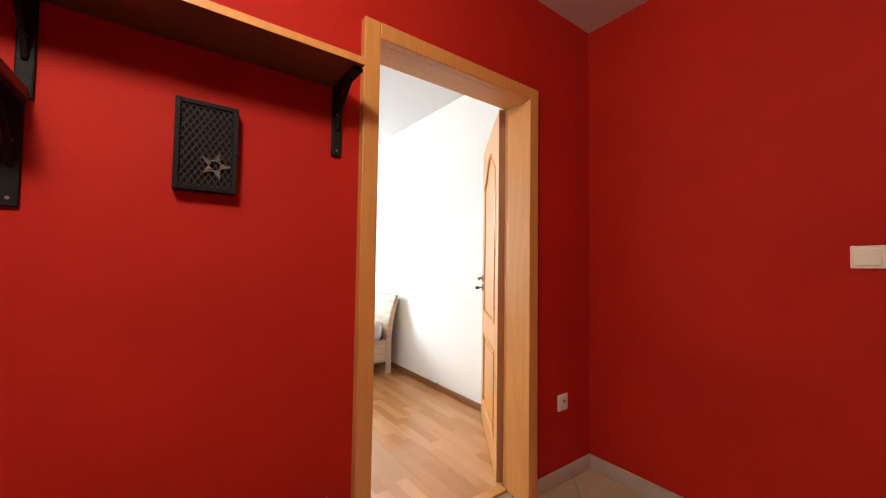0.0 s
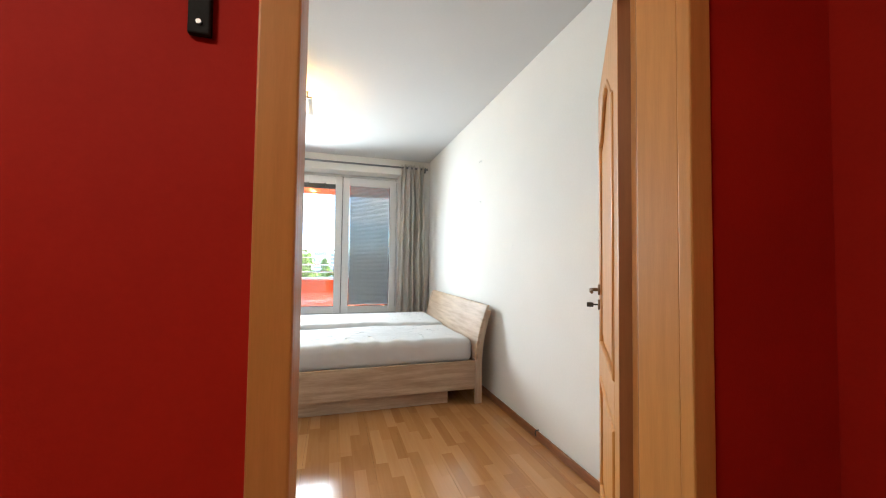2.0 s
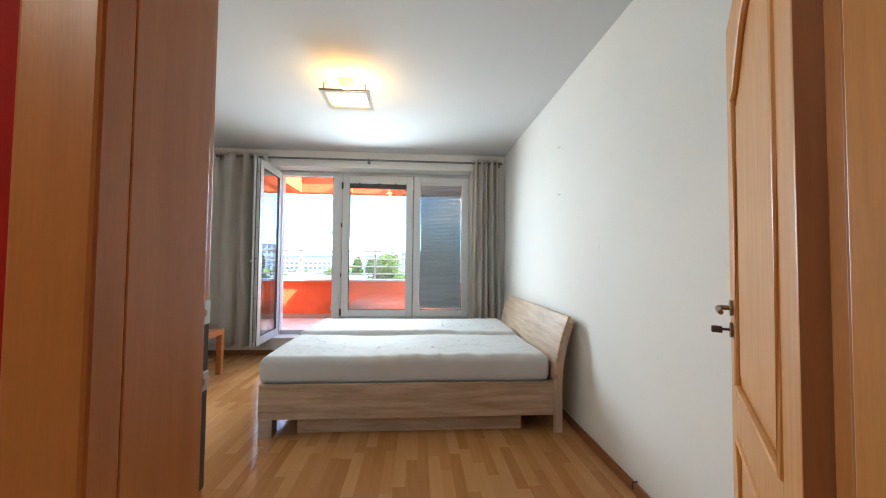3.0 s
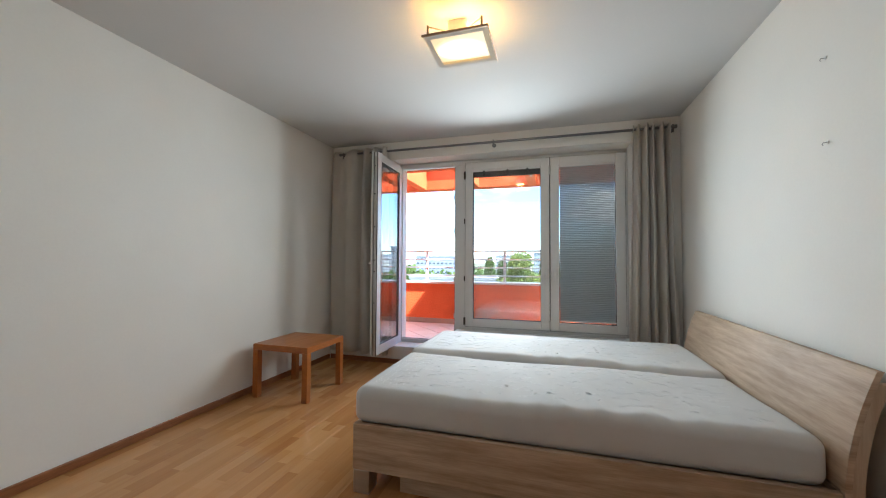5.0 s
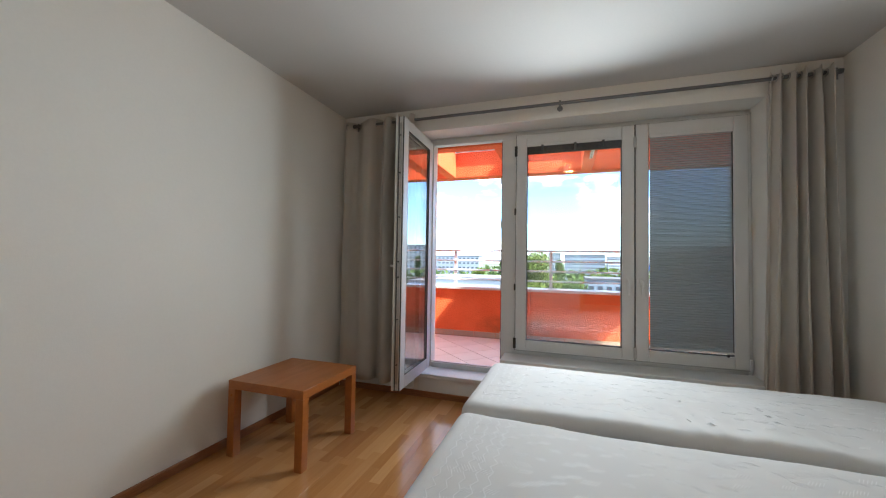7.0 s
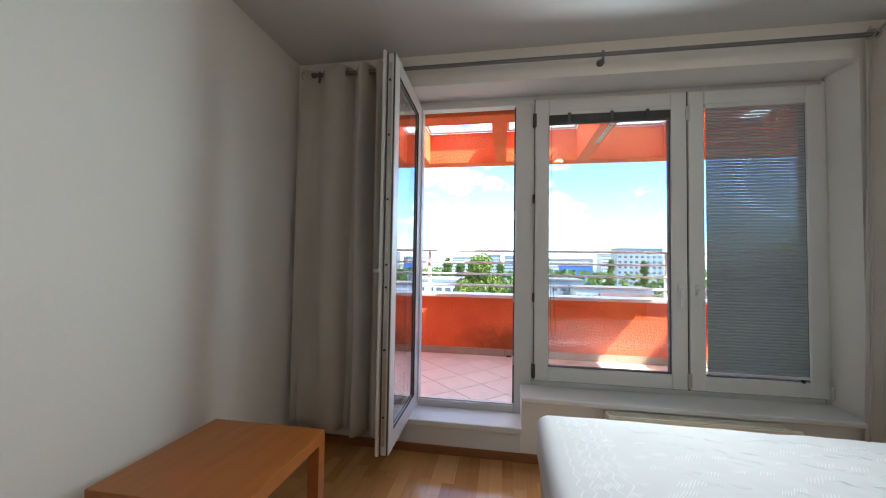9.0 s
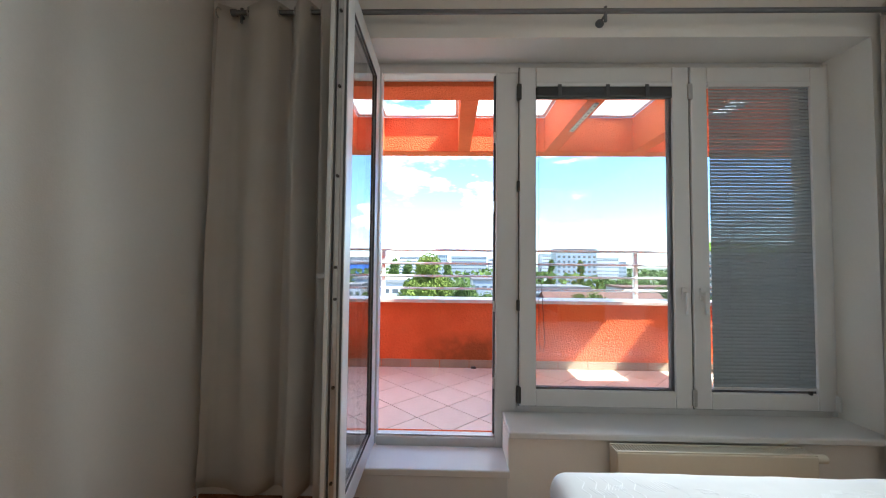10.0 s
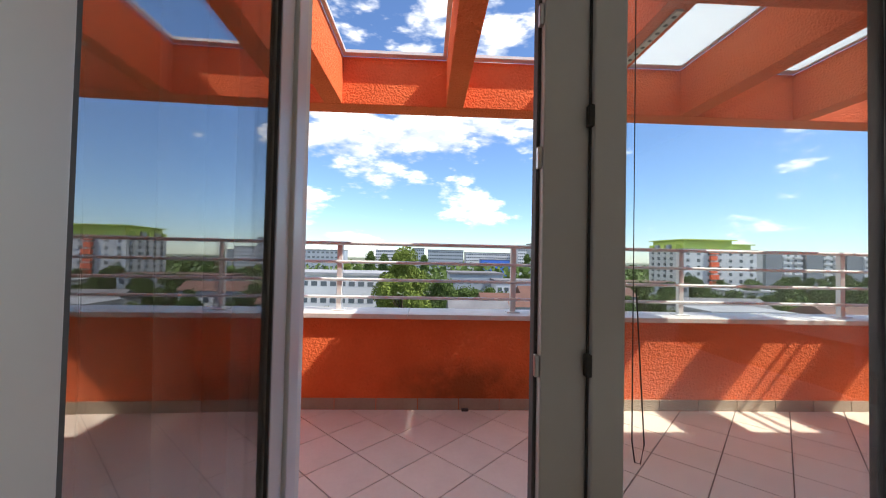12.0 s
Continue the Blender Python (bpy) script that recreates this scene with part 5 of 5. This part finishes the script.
house("row_house", 78, 98, 74, 82, -8.8, M_WALLW, M_ROOFR, 1, 6, "house with a brown tiled roof", "house", pitched=True)
house("warehouse", 58, 92, 132, 144, -6.6, M_WALLB, M_ROOFR, 3, 12, "long grey hall with a brown roof", "warehouse", win=(1.4, 1.4))
house("low_building", 98, 116, 122, 132, -8.2, M_WALLW, M_ROOFW, 1, 6, "white low building among trees", "building")
house("office_block", 0, 40, 420, 440, 9, M_WALLB, M_ROOFG, 7, 20, "far grey-blue office block", "office", win=(1.5, 1.3))
house("office_block", 44, 96, 430, 450, 7, M_WALLW, M_ROOFG, 7, 24, "far pale office block", "office", win=(1.6, 1.2))
house("blue_hall", 55, 84, 380, 395, -0.5, M_BLUE, M_ROOFG, 1, 4, "far bright blue industrial hall", "hall")
house("office_block", 100, 128, 410, 430, 12, M_WALLW, M_ROOFG, 9, 13, "far white office tower", "office", win=(1.4, 1.4))
house("office_block", -60, -20, 430, 450, 8, M_WALLW, M_ROOFG, 8, 18, "far pale office block with glass bands", "office", win=(1.8, 1.2))
house("office_block", -140, -85, 380, 400, 6, M_WALLB, M_ROOFG, 5, 12, "far grey office block", "office", win=(2.6, 1.8))
house("office_block", 150, 210, 450, 470, 5, M_WALLB, M_ROOFG, 5, 12, "far grey office block", "office", win=(2.6, 1.8))
house("office_block", 128, 176, 395, 412, 8, M_WALLW, M_ROOFG, 7, 20, "far white slab block of flats", "office", win=(1.4, 1.3))
house("office_block", -16, -4, 400, 414, 10, M_WALLB, M_ROOFG, 8, 6, "far slim grey tower", "office", win=(1.2, 1.4))
house("row_house", 12, 30, 84, 93, -9.0, M_WALLB, M_ROOFR, 1, 6, "low house with a dark tiled roof", "house", win=(1.2, 1.2), pitched=True)
house("row_house", 60, 80, 88, 96, -9.4, M_WALLW, M_ROOFG, 1, 8, "low house with a dark grey roof", "house", win=(1.2, 1.2), pitched=True)
house("warehouse", -75, -40, 120, 140, -8.5, M_WALLW, M_ROOFW, 1, 8, "long low hall with a pale roof", "warehouse")


def tree(name, height, width, seed, mat, leaves, label, columnar=False, leaf=1.0):
    """A trunk with limbs and a crown of many small leaf clumps; base at the origin."""
    rnd = random.Random(seed)
    t = thing(name, (0, 0, 0), label, "tree")
    tr = rod((0, 0, 0), (0.2, 0, height * 0.55), width * 0.035, 8, width * 0.016)
    for k in range(6):
        a = k * 1.05 + rnd.random()
        zz = height * rnd.uniform(0.25, 0.5)
        tr = rod((0.1, 0, zz), (width * 0.32 * math.cos(a), width * 0.32 * math.sin(a), zz + height * 0.25), width * 0.012, 6, width * 0.004, bm=tr)
    part("trunk", tr, M_BARK, t)
    lumps = []
    for k in range(30 if not columnar else 12):
        u = rnd.random()
        zc = height * (0.28 + 0.62 * u)
        spread = (0.38 * math.sin(math.pi * (0.25 + 0.7 * u))) * width * (1 if not columnar else 0.35)
        a = rnd.uniform(0, 2 * math.pi)
        lumps.append((spread * math.cos(a), spread * math.sin(a), zc, width * rnd.uniform(0.12, 0.24)))
    verts, faces = [], []
    for i in range(leaves):
        lx, ly, lz, r = rnd.choice(lumps)
        d = Vector((rnd.gauss(0, 1), rnd.gauss(0, 1), rnd.gauss(0, 1))).normalized() * r * (0.35 + 0.72 * rnd.random())
        p = Vector((lx, ly, lz)) + d
        s = rnd.uniform(0.09, 0.21) * leaf * (height / 18) ** 0.5
        q = Euler((rnd.uniform(0, 6.3), rnd.uniform(0, 6.3), rnd.uniform(0, 6.3))).to_matrix()
        b = len(verts)
        for cxy in ((-s, -s * 0.6, 0), (s, -s * 0.7, 0.1 * s), (s * 0.8, s * 0.7, 0), (-s * 0.7, s * 0.8, 0.12 * s)):
            verts.append(p + q @ Vector(cxy))
        faces.append((b, b + 1, b + 2, b + 3))
    me = bpy.data.meshes.new("crown")
    me.from_pydata(verts, [], faces)
    me.materials.append(mat)
    c = new("crown", me)
    c.parent = t
    return t


def plant(src, spots):
    """First spot takes the tree itself, the others take copies."""
    for i, (x, y, s, r) in enumerate(spots):
        m = Matrix.Translation((x, y, GZ)) @ Matrix.Rotation(r, 4, "Z") @ Matrix.Scale(s, 4)
        if i == 0:
            src.matrix_basis = m
        else:
            copy_thing(src, Matrix.Translation((x, y, GZ)) @ Matrix.Rotation(r, 4, "Z") @ Matrix.Scale(s / src.scale[0], 4))


plant(tree("tree", 21, 10.5, 11, M_LEAF, 46000, "large broad leafy tree among low buildings"), [(-5.0, 78, 1.0, 0), (-46, 110, 0.7, 2.0), (-30, 140, 0.8, 1.0)])
plant(tree("tree", 15, 9, 12, M_LEAF_DARK, 16000, "dark green broadleaf tree"), [(3.2, 92, 1.0, 0), (16, 100, 0.8, 1), (24, 118, 0.75, 2), (10, 74, 0.62, 3), (44, 84, 0.65, 4), (60, 96, 0.75, 5), (75, 118, 0.75, 1.5), (92, 124, 0.8, 0.5), (118, 150, 0.85, 2.2), (140, 160, 0.8, 3.3), (165, 168, 0.9, 0.2), (200, 180, 0.95, 1.9), (52, 100, 0.7, 0.8), (30, 88, 0.65, 2.7), (-14, 80, 0.5, 1.2), (-22, 86, 0.55, 4.2), (100, 110, 0.7, 0.3), (125, 128, 0.75, 3.0), (112, 140, 0.8, 1.1), (104, 146, 0.75, 2.1), (134, 150, 0.8, 0.9), (152, 158, 0.8, 2.6), (178, 170, 0.9, 1.3), (190, 176, 0.85, 4.1), (215, 186, 0.9, 0.4), (232, 190, 0.9, 5.0), (86, 104, 0.7, 3.9), (70, 108, 0.7, 1.6), (48, 92, 0.65, 2.2), (40, 98, 0.65, 5.5), (14, 112, 0.7, 0.1), (-36, 112, 0.7, 3.1), (-52, 124, 0.8, 4.0), (-12, 112, 0.75, 2.9), (20, 96, 0.72, 0.6), (34, 104, 0.78, 1.7), (56, 112, 0.8, 3.6), (66, 122, 0.85, 4.8), (82, 128, 0.85, 2.4), (98, 136, 0.9, 1.0), (124, 142, 0.9, 5.2), (146, 150, 0.95, 0.3), (6, 108, 0.8, 4.5), (28, 132, 0.9, 2.0), (44, 128, 0.9, 3.3), (0, 128, 0.9, 1.4), (160, 160, 0.95, 2.2), (205, 178, 1.0, 3.0)])
plant(tree("poplar", 22, 8, 13, M_LEAF_DARK, 6000, "slender dark poplar standing above the roofs", True), [(-17, 150, 1.0, 0), (-24, 160, 1.05, 1), (-2, 170, 1.0, 2), (82, 240, 1.1, 3), (58, 220, 1.1, 1.4), (-10, 180, 0.95, 4)])
plant(tree("tree", 9, 7, 14, M_LEAF, 10000, "small round light green tree"), [(8, 66, 1.0, 0), (14, 78, 1.0, 1), (-8, 70, 0.8, 2), (22, 84, 0.9, 3), (36, 78, 0.9, 4), (68, 90, 1.0, 5), (54, 84, 1.0, 0.5), (80, 92, 1.1, 2.5), (94, 98, 1.1, 3.5), (110, 116, 1.2, 1.5), (28, 74, 0.8, 5.5), (-18, 84, 0.6, 0.7), (48, 76, 0.8, 4.4), (64, 64, 0.7, 3.1), (-25, 80, 0.6, 1.9)])


def tree_belt():
    """Garden trees scattered between the low roofs."""
    rnd = random.Random(21)
    spots = [(rnd.uniform(-40, 60), rnd.uniform(94, 135), rnd.uniform(0.6, 0.85), rnd.uniform(0, 6)) for k in range(22)]
    spots += [(rnd.uniform(56, 190), rnd.uniform(92, 158), rnd.uniform(0.7, 1.0), rnd.uniform(0, 6)) for k in range(34)]
    plant(tree("tree", 14, 10, 15, M_LEAF_DARK, 4600, "dense dark green garden tree", leaf=1.8), spots)


tree_belt()


def far_wood():
    rnd = random.Random(4)
    verts, faces = [], []
    for i in range(22000):
        x = rnd.uniform(-700, 900)
        y = rnd.uniform(200, 640)
        z = GZ + rnd.uniform(1, 14) * (0.7 + 0.3 * math.sin(x * 0.03))
        s = rnd.uniform(0.7, 1.8)
        q = Euler((rnd.uniform(0, 6.3), rnd.uniform(0, 6.3), 0)).to_matrix()
        b = len(verts)
        for cxy in ((-s, -s, 0), (s, -s, 0), (s, s, 0), (-s, s, 0)):
            verts.append(Vector((x, y, z)) + q @ Vector(cxy))
        faces.append((b, b + 1, b + 2, b + 3))
    me = bpy.data.meshes.new("far_woods")
    me.from_pydata(verts, [], faces)
    me.materials.append(M_LEAF_DARK)
    tagged(new("far_woods", me), "far belt of dark green trees across the town", "trees", kind="stuff")


far_wood()


# ---- floor and terrace pieces ----
def planks():
    w, length, gap = 0.195, 1.28, 0.0003
    x, i = BX0, 0
    shared = {}
    while x < BX1:
        x1 = min(x + w, BX1)
        y = BY0 - 0.03 - (i * 0.47) % length
        while y < BY1:
            y0, y1 = max(y, BY0 - 0.03), min(y + length, BY1)
            if y1 - y0 > 0.02:
                part("plank", box(x + gap, x1 - gap, y0 + gap, y1 - gap, -0.008, 0.0, 0.0004, 1), M_LAMINATE, floor_room)
            y += length
        x += w
        i += 1


planks()


def tiles(parent, name, x0, x1, y0, y1, z, size, mat, angle, gap, centre):
    """Square tiles laid at an angle, cut to the floor's outline, one mesh shared by whole tiles."""
    whole = None
    d = Matrix.Rotation(radians(angle), 2)
    n = int(max(x1 - x0, y1 - y0) / size) + 6
    h = size / 2 - gap / 2
    for i in range(-n, n + 1):
        for j in range(-n, n + 1):
            c = d @ Vector((i * size, j * size))
            px, py = centre[0] + c.x, centre[1] + c.y
            if not (x0 - size < px < x1 + size and y0 - size < py < y1 + size):
                continue
            corners = [Vector((px, py)) + d @ Vector(q) for q in ((-h, -h), (h, -h), (h, h), (-h, h))]
            inside = all(x0 <= q.x <= x1 and y0 <= q.y <= y1 for q in corners)
            if inside and whole is not None:
                ob = whole.copy()
                scene.collection.objects.link(ob)
                ob.location = (px - wx, py - wy, 0)
                continue
            bm = turn(box(-h, h, -h, h, z - 0.008, z, 0.0015, 1), Matrix.Translation((px, py, 0)) @ Matrix.Rotation(radians(angle), 4, "Z"))
            if not inside:
                for co, no in (((x0, 0, 0), (-1, 0, 0)), ((x1, 0, 0), (1, 0, 0)), ((0, y0, 0), (0, -1, 0)), ((0, y1, 0), (0, 1, 0))):
                    bmesh.ops.bisect_plane(bm, geom=bm.verts[:] + bm.edges[:] + bm.faces[:], plane_co=co, plane_no=no, clear_outer=True)
                if len(bm.faces) < 3:
                    bm.free()
                    continue
            ob = part(name, bm, mat, parent)
            if inside:
                whole, wx, wy = ob, px, py


slab = bpy.data.objects["terrace_slab"]
tiles(slab, "tile", -3.2, 5.2, OUT, PY - 0.010, TZ, 0.304, M_TILE, 45, 0.006, (-0.45, 8.445))
tiles(bpy.data.objects["floor_hall_bed"], "tile", HX0, HX1, HY0, MIDY + 0.045, 0.0, 0.33, M_HALLTILE, 45, 0.004, (2.3, 2.1))
sk = None
for k in range(28):
    x = -3.134 + k * 0.302
    if sk is None:
        sk = part("skirting_tile", box(x, x + 0.297, PY - 0.010, PY, TZ, TZ + 0.082, 0.002), M_SKIRT, parapet)
    else:
        o = sk.copy(); scene.collection.objects.link(o); o.location = (k * 0.302, 0, 0)
